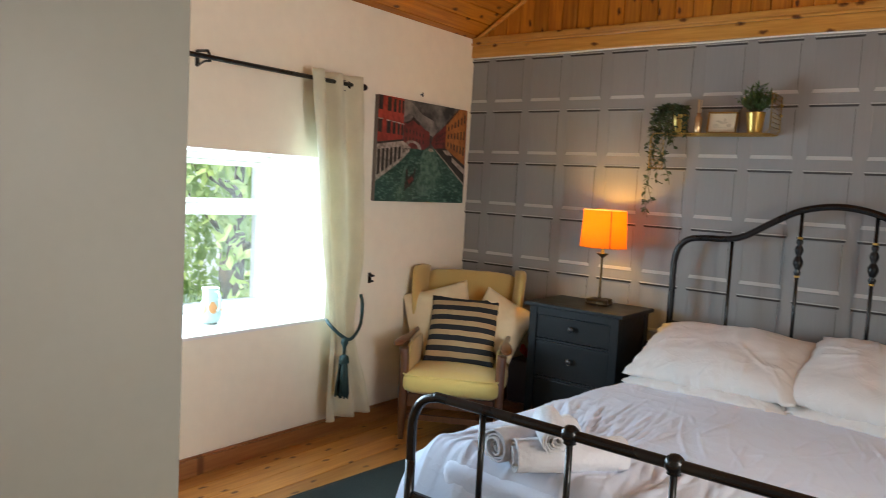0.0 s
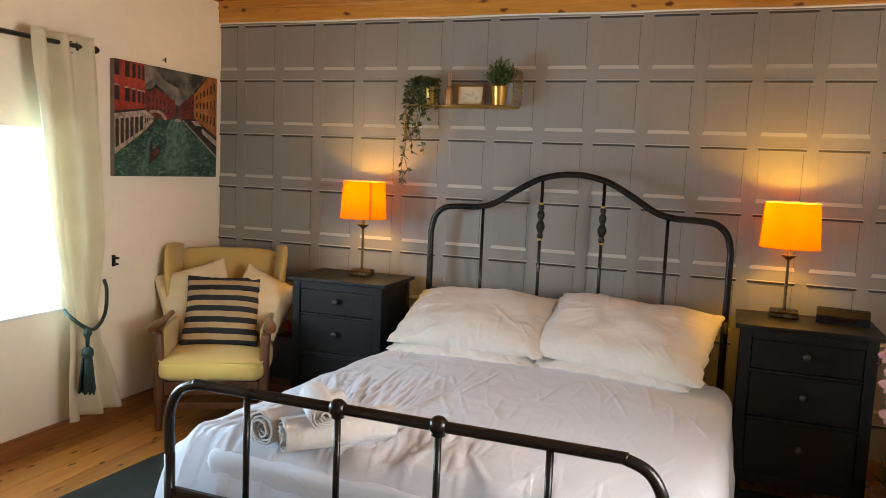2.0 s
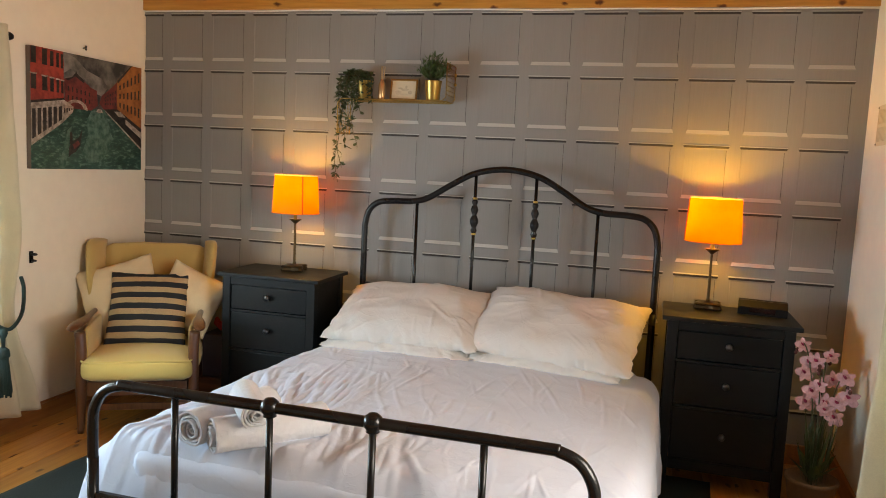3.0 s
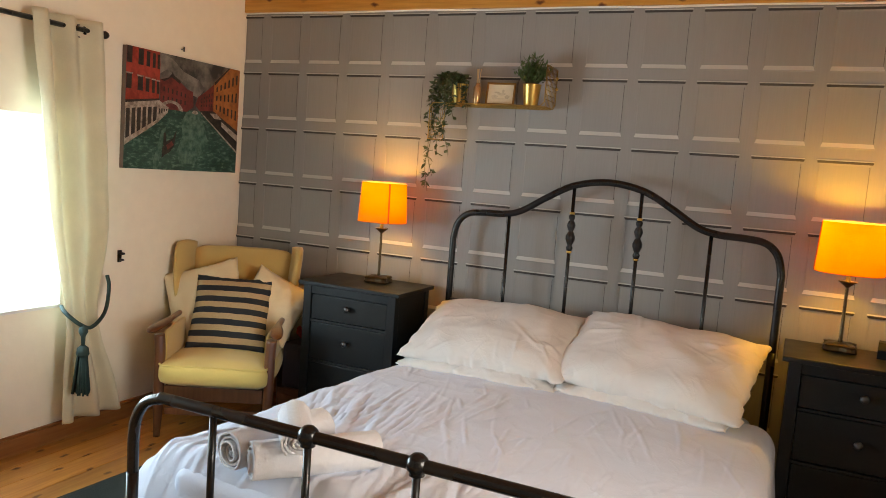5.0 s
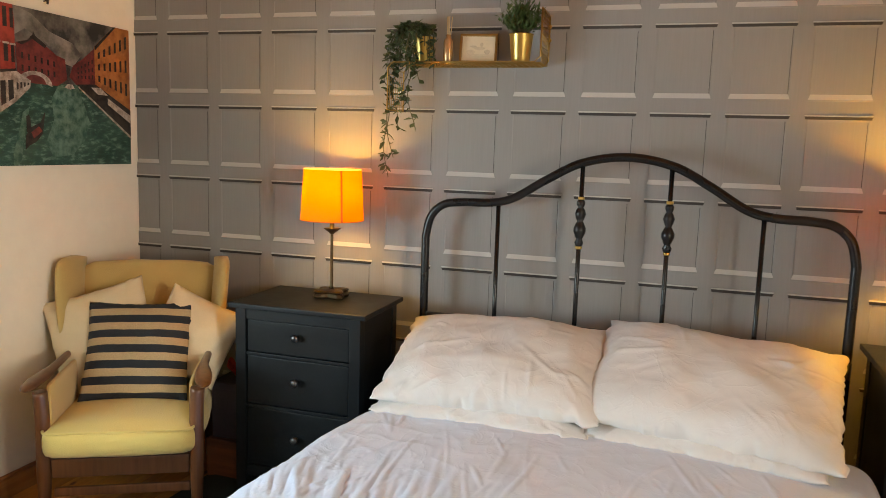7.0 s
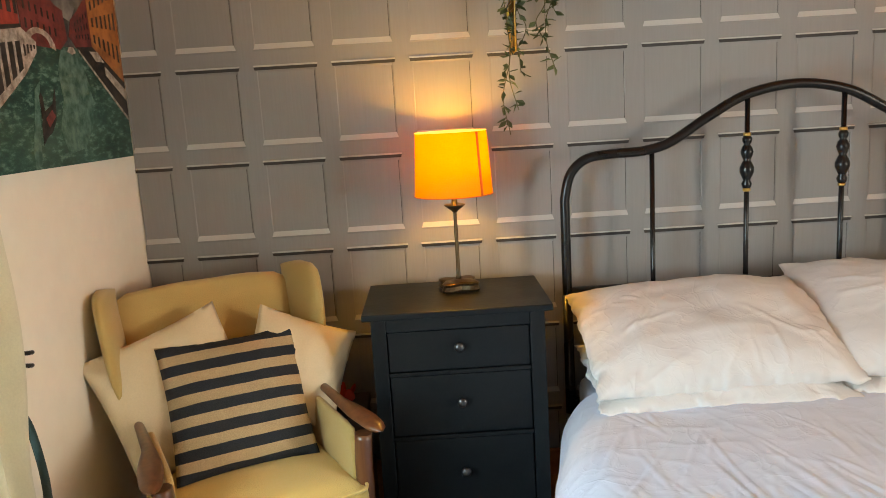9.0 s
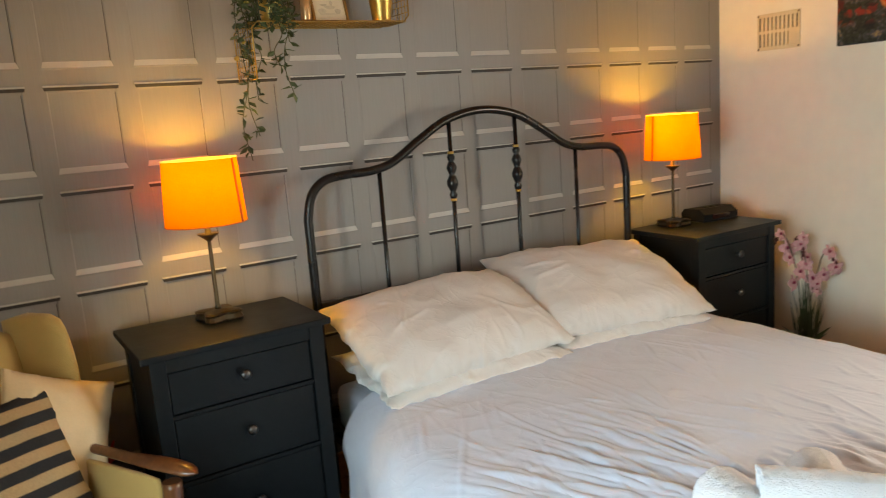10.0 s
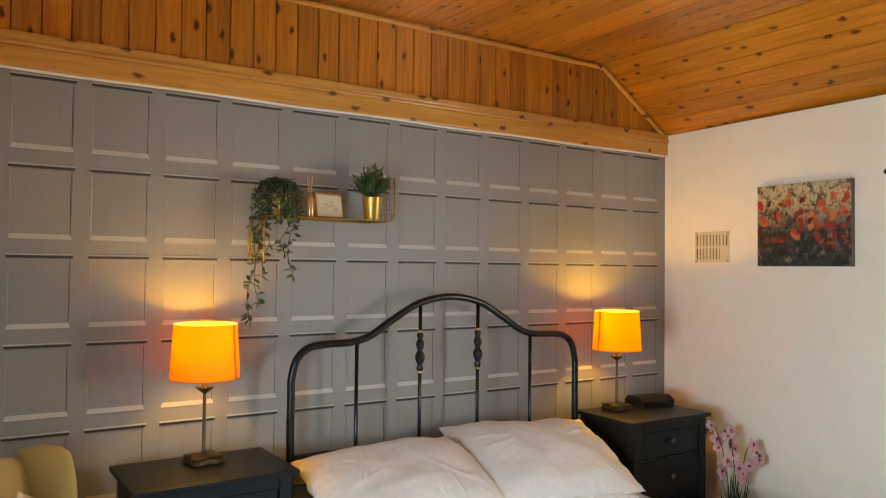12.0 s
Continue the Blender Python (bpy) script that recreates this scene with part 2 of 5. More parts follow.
def shade_cloth():
    m, t, b = nodes_of("orange_lampshade_cloth")
    v = coords(t)
    f = noise_tex(t, v, 260, 2.0)
    c = ramp(t, f, [(0.3, (0.74, 0.375, 0.045)), (0.7, (0.80, 0.415, 0.055))])
    out = t.nodes["Material Output"]
    tr, df, ms = t.nodes.new("ShaderNodeBsdfTranslucent"), t.nodes.new("ShaderNodeBsdfDiffuse"), t.nodes.new("ShaderNodeMixShader")
    t.links.new(c, tr.inputs[0])
    t.links.new(c, df.inputs[0])
    ms.inputs[0].default_value = 0.38
    t.links.new(tr.outputs[0], ms.inputs[1])
    t.links.new(df.outputs[0], ms.inputs[2])
    t.links.new(ms.outputs[0], out.inputs[0])
    t.nodes.remove(b)
    return m


SHADE = shade_cloth()
LINING = surface("white_shade_lining", (0.92, 0.88, 0.80), 0.8, var=0.03)
let_light_through(LINING, (0.97, 0.90, 0.76), 0.84)
SHADE_TRIM = surface("brown_lampshade_seam", (0.45, 0.14, 0.02), 0.7)


def glowing(name, colour, strength):
    m, t, b = nodes_of(name)
    b.inputs["Base Color"].default_value = (*colour, 1)
    b.inputs["Emission Color"].default_value = (*colour, 1)
    b.inputs["Emission Strength"].default_value = strength
    return m


BULB = glowing("lit_bulb", (1.0, 0.72, 0.38), 6.0)


def clear_glass():
    m, t, b = nodes_of("window_glass")
    b.inputs["Base Color"].default_value = (1, 1, 1, 1)
    b.inputs["Roughness"].default_value = 0.0
    b.inputs["IOR"].default_value = 1.45
    b.inputs["Transmission Weight"].default_value = 1.0
    return m


GLASS = clear_glass()


def striped_cloth():
    m, t, b = nodes_of("navy_and_tan_striped_cloth")
    v = coords(t, False)
    sep = t.nodes.new("ShaderNodeSeparateXYZ")
    t.links.new(v, sep.inputs[0])
    wob = noise_tex(t, v, 9, 2)
    ma = t.nodes.new("ShaderNodeMath")
    ma.operation = "MULTIPLY_ADD"
    t.links.new(wob, ma.inputs[0])
    ma.inputs[1].default_value = 0.006
    t.links.new(sep.outputs["Y"], ma.inputs[2])
    mo = t.nodes.new("ShaderNodeMath")
    mo.operation = "PINGPONG"
    mo.inputs[1].default_value = 0.0305
    t.links.new(ma.outputs[0], mo.inputs[0])
    st = t.nodes.new("ShaderNodeMath")
    st.operation = "GREATER_THAN"
    st.inputs[1].default_value = 0.0155
    t.links.new(mo.outputs[0], st.inputs[0])
    weave = noise_tex(t, v, 320, 2)
    tan = ramp(t, weave, [(0.3, (0.40, 0.29, 0.16)), (0.7, (0.52, 0.39, 0.22))])
    navy = ramp(t, weave, [(0.3, (0.010, 0.014, 0.020)), (0.7, (0.020, 0.026, 0.034))])
    t.links.new(mix(t, st.outputs[0], navy, tan), b.inputs["Base Color"])
    b.inputs["Roughness"].default_value = 0.85
    bump(t, b, weave, 0.4, 0.003)
    return m


STRIPES = striped_cloth()


def canal_water():
    m, t, b = nodes_of("printed_green_water")
    v = coords(t, False, (1, 1, 2.6))
    f, g = noise_tex(t, v, 26, 5.0, 0.65), noise_tex(t, v, 3, 2.0)
    c = ramp(t, f, [(0.40, (0.004, 0.026, 0.020)), (0.52, (0.016, 0.075, 0.055)), (0.66, (0.20, 0.33, 0.27))])
    c = mix(t, 0.45, c, ramp(t, g, [(0.35, (0.008, 0.05, 0.035)), (0.7, (0.07, 0.16, 0.12))]))
    t.links.new(c, b.inputs["Base Color"])
    b.inputs["Roughness"].default_value = 0.55
    return m


def print_ink(name, a, c, scale=14.0):
    m, t, b = nodes_of(name)
    f = noise_tex(t, coords(t, False), scale, 5.0, 0.65)
    t.links.new(ramp(t, f, [(0.38, a), (0.62, c)]), b.inputs["Base Color"])
    b.inputs["Roughness"].default_value = 0.55
    return m


def poppy_print():
    """Loose dabs of red, cream and dark green paint on canvas."""
    m, t, b = nodes_of("printed_poppy_meadow")
    v = coords(t, False)
    wob = t.nodes.new("ShaderNodeTexNoise")
    wob.inputs["Scale"].default_value = 22.0
    t.links.new(v, wob.inputs["Vector"])
    vv = t.nodes.new("ShaderNodeVectorMath")
    vv.operation = "MULTIPLY_ADD"
    t.links.new(wob.outputs["Color"], vv.inputs[0])
    vv.inputs[1].default_value = (0.075, 0.075, 0.075)
    t.links.new(v, vv.inputs[2])
    sep = t.nodes.new("ShaderNodeSeparateXYZ")
    t.links.new(v, sep.inputs[0])
    hgt = t.nodes.new("ShaderNodeMapRange")
    hgt.inputs[1].default_value, hgt.inputs[2].default_value = 0.0, 0.417
    t.links.new(sep.outputs["Z"], hgt.inputs[0])
    f = noise_tex(t, vv.outputs[0], 24, 4.0, 0.7)
    low = ramp(t, f, [(0.40, (0.006, 0.009, 0.007)), (0.52, (0.028, 0.034, 0.016)), (0.59, (0.06, 0.06, 0.08)), (0.72, (0.40, 0.28, 0.09))])
    high = ramp(t, f, [(0.38, (0.05, 0.05, 0.03)), (0.46, (0.26, 0.20, 0.12)), (0.54, (0.60, 0.48, 0.24)), (0.66, (0.28, 0.27, 0.26))])
    c = mix(t, ramp(t, hgt.outputs[0], [(0.42, (0, 0, 0)), (0.80, (1, 1, 1))]), low, high)
    vo = t.nodes.new("ShaderNodeTexVoronoi")
    vo.inputs["Scale"].default_value = 21.0
    t.links.new(vv.outputs[0], vo.inputs["Vector"])
    dab = ramp(t, vo.outputs["Distance"], [(0.34, (1, 1, 1)), (0.56, (0, 0, 0))])
    band = ramp(t, hgt.outputs[0], [(0.18, (0, 0, 0)), (0.36, (1, 1, 1)), (0.82, (1, 1, 1)), (0.97, (0.1, 0.1, 0.1))])
    pick = ramp(t, noise_tex(t, v, 9, 2.0), [(0.31, (0, 0, 0)), (0.37, (1, 1, 1))])
    k = mix(t, 1.0, mix(t, 1.0, dab, band, "MULTIPLY"), pick, "MULTIPLY")
    red = ramp(t, vo.outputs["Color"], [(0.15, (0.05, 0.004, 0.004)), (0.36, (0.30, 0.018, 0.008)), (0.62, (0.50, 0.06, 0.012)), (0.88, (0.55, 0.20, 0.05))])
    t.links.new(mix(t, k, c, red), b.inputs["Base Color"])
    b.inputs["Roughness"].default_value = 0.6
    bump(t, b, f, 0.3, 0.003)
    return m


WATER_INK, POPPY_INK = canal_water(), poppy_print()
GLINT_INK = print_ink("printed_pale_reflection", (0.022, 0.085, 0.064), (0.12, 0.215, 0.17), 30.0)
SKY_INK = print_ink("printed_storm_sky", (0.03, 0.03, 0.03), (0.20, 0.19, 0.17), 6.0)
CLOUD_INK = print_ink("printed_bright_cloud", (0.08, 0.075, 0.07), (0.27, 0.255, 0.225), 7.0)
RED_INK = print_ink("printed_red_facade", (0.22, 0.024, 0.016), (0.40, 0.055, 0.034), 18.0)
DULL_RED_INK = print_ink("printed_dull_red_facade", (0.10, 0.018, 0.018), (0.20, 0.035, 0.03), 18.0)
ORANGE_INK = print_ink("printed_orange_facade", (0.26, 0.085, 0.022), (0.43, 0.165, 0.042), 18.0)
STONE_INK = print_ink("printed_pale_stone", (0.20, 0.16, 0.13), (0.48, 0.42, 0.36), 40.0)
DARK_INK = print_ink("printed_dark_openings", (0.012, 0.010, 0.010), (0.04, 0.03, 0.025), 30.0)
CANVAS_EDGE = surface("canvas_edge", (0.16, 0.12, 0.10), 0.8)


# ---- mesh helpers ----
def part(name, bm, material, parent=None, label="", smooth=False):
    """Links a bmesh as one mesh object under a thing or part."""
    me = bpy.data.meshes.new(name)
    bm.to_mesh(me)
    bm.free()
    for m in material if isinstance(material, (list, tuple)) else (material,):
        me.materials.append(m)
    if smooth:
        for p in me.polygons:
            p.use_smooth = True
    ob = new(name, me)
    if parent is not None:
        ob.parent = parent
    if label:
        ob["label"] = label
    return ob


def thing(name, m, label, category, group="", kind=""):
    ob = new(name)
    ob.empty_display_size = 0.1
    ob.matrix_world = m
    return tagged(ob, label, category, group, kind)


def box(bm, x0, x1, y0, y1, z0, z1, bevel=0.0, segs=2, mi=0):
    tmp = bmesh.new()
    bmesh.ops.create_cube(tmp, size=1.0, matrix=Matrix.LocRotScale(((x0 + x1) / 2, (y0 + y1) / 2, (z0 + z1) / 2), None, (x1 - x0, y1 - y0, z1 - z0)))
    if bevel:
        bmesh.ops.bevel(tmp, geom=tmp.edges[:], offset=bevel, segments=segs, affect="EDGES", profile=0.6)
    return merge(bm, tmp, mi)


def merge(bm, tmp, mi=0, m=None):
    tmp.verts.index_update()
    vs = [bm.verts.new(m @ v.co if m is not None else v.co) for v in tmp.verts]
    for f in tmp.faces:
        nf = bm.faces.new([vs[v.index] for v in f.verts])
        nf.material_index, nf.smooth = mi or f.material_index, f.smooth
    tmp.free()
    return bm


def boxm(*a, **k):
    return box(bmesh.new(), *a, **k)


def tube(bm, pts, radius, sides=12, closed=False, mi=0):
    """A round bar along a line of points; radius is a number or one per point."""
    pts = [Vector(p) for p in pts]
    rad = radius if isinstance(radius, (list, tuple)) else [radius] * len(pts)
    n = len(pts)
    rings, up = [], None
    for i, p in enumerate(pts):
        a = pts[i - 1] if i or closed else p
        b = pts[(i + 1) % n] if i < n - 1 or closed else p
        d = (b - a).normalized()
        if up is None:
            up = d.orthogonal().normalized()
        up = (up - d * up.dot(d)).normalized()
        side = d.cross(up)
        rings.append([bm.verts.new(p + (up * math.cos(q) + side * math.sin(q)) * rad[i]) for q in (2 * math.pi * k / sides for k in range(sides))])
    for i in range(n if closed else n - 1):
        r0, r1 = rings[i], rings[(i + 1) % n]
        for k in range(sides):
            f = bm.faces.new((r0[k], r0[(k + 1) % sides], r1[(k + 1) % sides], r1[k]))
            f.smooth, f.material_index = True, mi
    if not closed:
        bm.faces.new(rings[0][::-1]).material_index = mi
        bm.faces.new(rings[-1]).material_index = mi
    return bm


def tubem(*a, **k):
    return tube(bmesh.new(), *a, **k)


def lathe(bm, profile, sides=28, at=(0, 0, 0), mi=0, cap=True):
    """A turned shape from (radius, height) pairs."""
    rings = [[bm.verts.new((at[0] + r * math.cos(2 * math.pi * k / sides), at[1] + r * math.sin(2 * math.pi * k / sides), at[2] + z)) for k in range(sides)] for r, z in profile]
    for r0, r1 in zip(rings, rings[1:]):
        for k in range(sides):
            f = bm.faces.new((r0[k], r0[(k + 1) % sides], r1[(k + 1) % sides], r1[k]))
            f.smooth, f.material_index = True, mi
    if cap:
        bm.faces.new(rings[0][::-1]).material_index = mi
        bm.faces.new(rings[-1]).material_index = mi
    return bm


def lathem(*a, **k):
    return lathe(bmesh.new(), *a, **k)


def spline(pts, n=10):
    """A smooth line through points."""
    pts = [Vector(p) for p in pts]
    ext = [pts[0] * 2 - pts[1]] + pts + [pts[-1] * 2 - pts[-2]]
    out = []
    for i in range(1, len(ext) - 2):
        a, b, c, d = ext[i - 1:i + 3]
        for k in range(n):
            s = k / n
            out.append(0.5 * (2 * b + (c - a) * s + (2 * a - 5 * b + 4 * c - d) * s * s + (3 * b - a - 3 * c + d) * s ** 3))
    return out + [pts[-1]]


def sheet(bm, fn, nu, nv, mi=0, closed_u=False):
    """A surface fn(u, v) over the unit square."""
    g = [[bm.verts.new(fn(i / nu, j / nv)) for i in range(nu if closed_u else nu + 1)] for j in range(nv + 1)]
    for j in range(nv):
        for i in range(nu):
            k = (i + 1) % nu if closed_u else i + 1
            f = bm.faces.new((g[j][i], g[j][k], g[j + 1][k], g[j + 1][i]))
            f.smooth, f.material_index = True, mi
    return bm


def prism(bm, outline, x0, x1, axis="x", mi=0):
    """A flat outline pushed through from x0 to x1 along an axis."""
    order = {"x": lambda p, s: (s, p[0], p[1]), "y": lambda p, s: (p[0], s, p[1]), "z": lambda p, s: (p[0], p[1], s)}[axis]
    a = [bm.verts.new(order(p, x0)) for p in outline]
    b = [bm.verts.new(order(p, x1)) for p in outline]
    n = len(outline)
    for k in range(n):
        bm.faces.new((a[k], a[(k + 1) % n], b[(k + 1) % n], b[k])).material_index = mi
    bm.faces.new(a[::-1]).material_index = mi
    bm.faces.new(b).material_index = mi
    bmesh.ops.recalc_face_normals(bm, faces=bm.faces[:])
    return bm


def structure(name, bm, material, label, category):
    return tagged(part(name, bm, material), label, category, "", "structure")


# ---- the room ----
W, D, EAVES, COLLAR = 3.90, -4.30, 2.335, 2.69
BREAK_L, BREAK_R = 0.57, 3.36
SILL, HEAD, WIN_A, WIN_B = 0.645, 1.497, -2.86, -1.22

b = bmesh.new()
for x0, x1, y0, y1, z0, z1 in ((-0.62, 0, D, WIN_A, -0.1, EAVES), (-0.62, 0, WIN_B, 0.2, -0.1, EAVES), (-0.62, 0, WIN_A, WIN_B, -0.1, SILL), (-0.62, 0, WIN_A, WIN_B, HEAD, EAVES)):
    box(b, x0, x1, y0, y1, z0, z1)
wall_west = structure("wall_west", b, PLASTER, "white plastered thick cottage wall with window opening", "wall")

wall_north = structure("wall_north", boxm(0, W + 0.1, 0.012, 0.2, -0.1, 2.21), PAPER, "wall papered in grey panel-effect wallpaper", "wall")

# the east wall leans in a little towards the south
R_A, R_B = -2.95, -1.75
b = bmesh.new()
for x0, x1, y0, y1, z0, z1 in ((0, 0.35, -4.4, R_A, -0.1, EAVES), (0, 0.35, R_B, 0.2, -0.1, EAVES), (0, 0.35, R_A, R_B, -0.1, 0.75), (0, 0.35, R_A, R_B, 1.80, EAVES)):
    box(b, x0, x1, y0, y1, z0, z1)
wall_east = structure("wall_east", b, PLASTER, "cream plastered side wall with window opening", "wall")
EAST = pose(3.90, 0, 0, 0, 0, -3.0)
wall_east.matrix_world = EAST

b = bmesh.new()
for x0, x1, z0, z1 in ((-0.45, 1.95, -0.1, 2.8), (2.80, 4.4, -0.1, 2.8), (1.95, 2.80, 2.05, 2.8)):
    box(b, x0, x1, D - 0.15, D, z0, z1)
structure("wall_south", b, PLASTER, "white plastered wall with a doorway", "wall")
b = bmesh.new()
box(b, 1.0, 3.8, D - 1.6, D - 1.5, -0.1, 2.6)
box(b, 1.0, 1.1, D - 1.5, D - 0.15, -0.1, 2.6)
box(b, 3.7, 3.8, D - 1.5, D - 0.15, -0.1, 2.6)
box(b, 1.0, 3.8, D - 1.5, D - 0.15, 2.4, 2.5)
structure("floor_hallway", boxm(1.0, 3.8, D - 1.55, D - 0.1, -0.12, 0.0), BOX_BROWN, "plain dark hallway floor", "floor")
structure("wall_hallway", b, PLASTER, "plain white walls of the hallway behind the doorway", "wall")

# pine ceiling: two short slopes and a flat collar, laid in narrow V-jointed boards
def boards(bm, start, end, count, y0, y1, thick=0.016, gap=0.0035):
    (xa, za), (xb, zb) = start, end
    d = Vector((xb - xa, zb - za))
    n = Vector((-d.y, d.x)).normalized() * thick
    for k in range(count):
        p, q = Vector(start) + d * (k / count), Vector(start) + d * ((k + 1) / count)
        u = d.normalized()
        prism_pts = [p + u * gap, q - u * gap, q + n * 0.4, q + n, p + n, p + n * 0.4]
        a = [bm.verts.new((v.x, y0, v.y)) for v in prism_pts]
        c = [bm.verts.new((v.x, y1, v.y)) for v in prism_pts]
        for i in range(6):
            bm.faces.new((a[i], a[(i + 1) % 6], c[(i + 1) % 6], c[i]))
        bm.faces.new(a[::-1])
        bm.faces.new(c)


b = bmesh.new()
boards(b, (-0.06, EAVES - 0.035), (BREAK_L, COLLAR), 7, D - 0.05, 0.15)
boards(b, (BREAK_L, COLLAR), (BREAK_R, COLLAR), 29, D - 0.05, 0.15)
boards(b, (BREAK_R, COLLAR), (W + 0.06, EAVES - 0.035), 7, D - 0.05, 0.15)
bmesh.ops.recalc_face_normals(b, faces=b.faces[:])
structure("ceiling", b, PINE_CEIL, "varnished knotty pine boarded ceiling with sloping sides", "ceiling")
b = boxm(-0.5, 4.5, D - 1.7, 0.3, 2.82, 2.9)
structure("roof", b, BOX_BROWN, "plain roof above the ceiling", "roof")

# vertical pine boards above the wallpaper
wall_gable = structure("wall_gable", boxm(-0.1, W + 0.1, 0.02, 0.2, 2.21, 2.80), BOX_BROWN, "pine boarded gable above the papered wall", "wall")
bw = 0.098
board = bmesh.new()
prism(board, [(0.004, -0.004), (bw - 0.004, -0.004), (bw, 0.004), (bw, 0.018), (0, 0.018), (0, 0.004)], 2.25, 2.78, "z")
board_mesh = bpy.data.meshes.new("board")
board.to_mesh(board_mesh)
board.free()
board_mesh.materials.append(PINE_WALL)
for k in range(41):
    ob = new("board", board_mesh)
    ob.parent = wall_gable
    ob.location = (-0.05 + k * bw, 0, 0)

b = boxm(0.0, W, -0.022, 0.010, 2.215, 2.290, 0.004)
box(b, 0.0, W, -0.034, 0.010, 2.290, 2.306, 0.005)
box(b, 0.0, W, -0.026, 0.010, 2.306, 2.342, 0.008)
structure("trim_picture_rail", b, PINE_TRIM, "moulded knotty pine rail above the wallpaper", "trim")
b = tubem(spline([(x, -0.004 + 0.002 * math.sin(9 * x), 2.212 + 0.0025 * math.sin(7.3 * x)) for x in [i * W / 30 for i in range(31)]], 2), 0.0055, 6)
structure("trim_caulk", b, WHITE_PAINT, "thin uneven white bead of caulk", "trim")
b = bmesh.new()
for (xa, za), (xb, zb) in (((0.0, EAVES - 0.01), (BREAK_L, COLLAR - 0.012)), ((BREAK_L, COLLAR - 0.014), (BREAK_R, COLLAR - 0.014)), ((BREAK_R, COLLAR - 0.012), (W, EAVES - 0.01))):
    tmp = bmesh.new()
    ln = math.hypot(xb - xa, zb - za)
    box(tmp, 0, ln, -0.022, -0.005, -0.022, 0.0, 0.006)
    merge(b, tmp, 0, pose(xa, 0, za, 0, -math.degrees(math.atan2(zb - za, xb - xa)), 0))
structure("trim_ceiling_edge", b, PINE_TRIM, "narrow pine beading along the ceiling edge", "trim")

# floor, skirting, rug
floor = structure("floor", boxm(-0.1, 4.0, D - 0.1, 0.1, -0.12, -0.022), BOX_BROWN, "knotty varnished pine floorboards", "floor")
structure("baseboard_west", box(boxm(0.0, 0.018, D, 0.010, 0.0, 0.080, 0.004), 0.0, 0.012, D, 0.010, 0.080, 0.092, 0.004), SKIRT, "stained pine skirting board", "baseboard")
structure("baseboard_north", boxm(0.02, W, -0.016, 0.011, 0.0, 0.10, 0.004), SKIRT, "stained pine skirting board", "baseboard")
bb = structure("baseboard_east", boxm(-0.016, -0.001, -4.2, -0.02, 0.0, 0.10, 0.004), SKIRT, "stained pine skirting board", "baseboard")
bb.matrix_world = EAST


def rug_piece():
    def f(u, v):
        n = noise.noise(Vector((u * 7, v * 7, 3))) * 0.004
        edge = min(u, 1 - u, v, 1 - v)
        return Vector((u * 2.70 + n, -v * 2.3 + n, 0.014 + 0.003 * noise.noise(Vector((u * 20, v * 20, 0))) - (0.012 if edge <= 0 else 0)))
    bm = sheet(bmesh.new(), f, 60, 60)
    ob = tagged(part("rug", bm, RUG, smooth=True), "dark green short-pile rug lying under the bed", "rug")
    ob.matrix_world = pose(0.615, -0.20, 0, 0, 0, -4.3)


rug_piece()

# windows: white casements with a fanlight above each large pane
def casement_window(name, m, y0, y1, z0, z1, split, n, label):
    w = thing(name, m, label, "window", "", "structure")
    fr = bmesh.new()
    box(fr, -0.035, 0.035, y0, y0 + 0.06, z0, z1, 0.004)
    box(fr, -0.035, 0.035, y1 - 0.06, y1, z0, z1, 0.004)
    box(fr, -0.035, 0.035, y0 + 0.06, y1 - 0.06, z1 - 0.035, z1, 0.004)
    box(fr, -0.035, 0.035, y0 + 0.06, y1 - 0.06, z0, z0 + 0.05, 0.004)
    box(fr, -0.030, 0.030, y0 + 0.06, y1 - 0.06, split - 0.03, split + 0.03, 0.004)
    step = (y1 - y0 - 0.12) / n
    for k in range(1, n):
        box(fr, -0.030, 0.030, y0 + 0.06 + k * step - 0.03, y0 + 0.06 + k * step + 0.03, z0 + 0.05, z1 - 0.035, 0.004)
    part("window_frame", fr, WHITE_PAINT, w)
    for k in range(n):
        a, c = y0 + 0.06 + k * step + 0.03 * (k > 0), y0 + 0.06 + (k + 1) * step - 0.03 * (k < n - 1)
        fan = bmesh.new()
        za, zb = split + 0.032, z1 - 0.037
        for q in ((a + 0.002, a + 0.03, za, zb), (c - 0.03, c - 0.002, za, zb), (a + 0.03, c - 0.03, za, za + 0.026), (a + 0.03, c - 0.03, zb - 0.026, zb)):
            box(fan, -0.012, 0.040, *q, 0.003)
        sash = part("fanlight", fan, WHITE_PAINT, w)
        g = part("pane", boxm(-0.002, 0.002, a + 0.028, c - 0.028, za + 0.024, zb - 0.024), GLASS, sash)
        g.visible_shadow = False
        part("latch", boxm(0.0405, 0.050, (a + c) / 2 - 0.05, (a + c) / 2 + 0.02, za + 0.006, za + 0.02, 0.002), WHITE_PAINT, sash)
        g = part("pane", boxm(-0.002, 0.002, a, c, z0 + 0.05, split - 0.03), GLASS, w)
        g.visible_shadow = False
    return w


casement_window("window_1", pose(-0.53, 0, 0), WIN_A, WIN_B, SILL, HEAD, 1.20, 2, "white casement window set deep in the wall")
structure("sill_west", boxm(-0.493, 0.012, WIN_A, WIN_B, SILL - 0.01, SILL + 0.006, 0.004), WHITE_PAINT, "deep white painted window sill", "sill")
casement_window("window_2", EAST @ pose(0.25, 0, 0), R_A, R_B, 0.75, 1.80, 1.42, 2, "white casement window in the side wall")

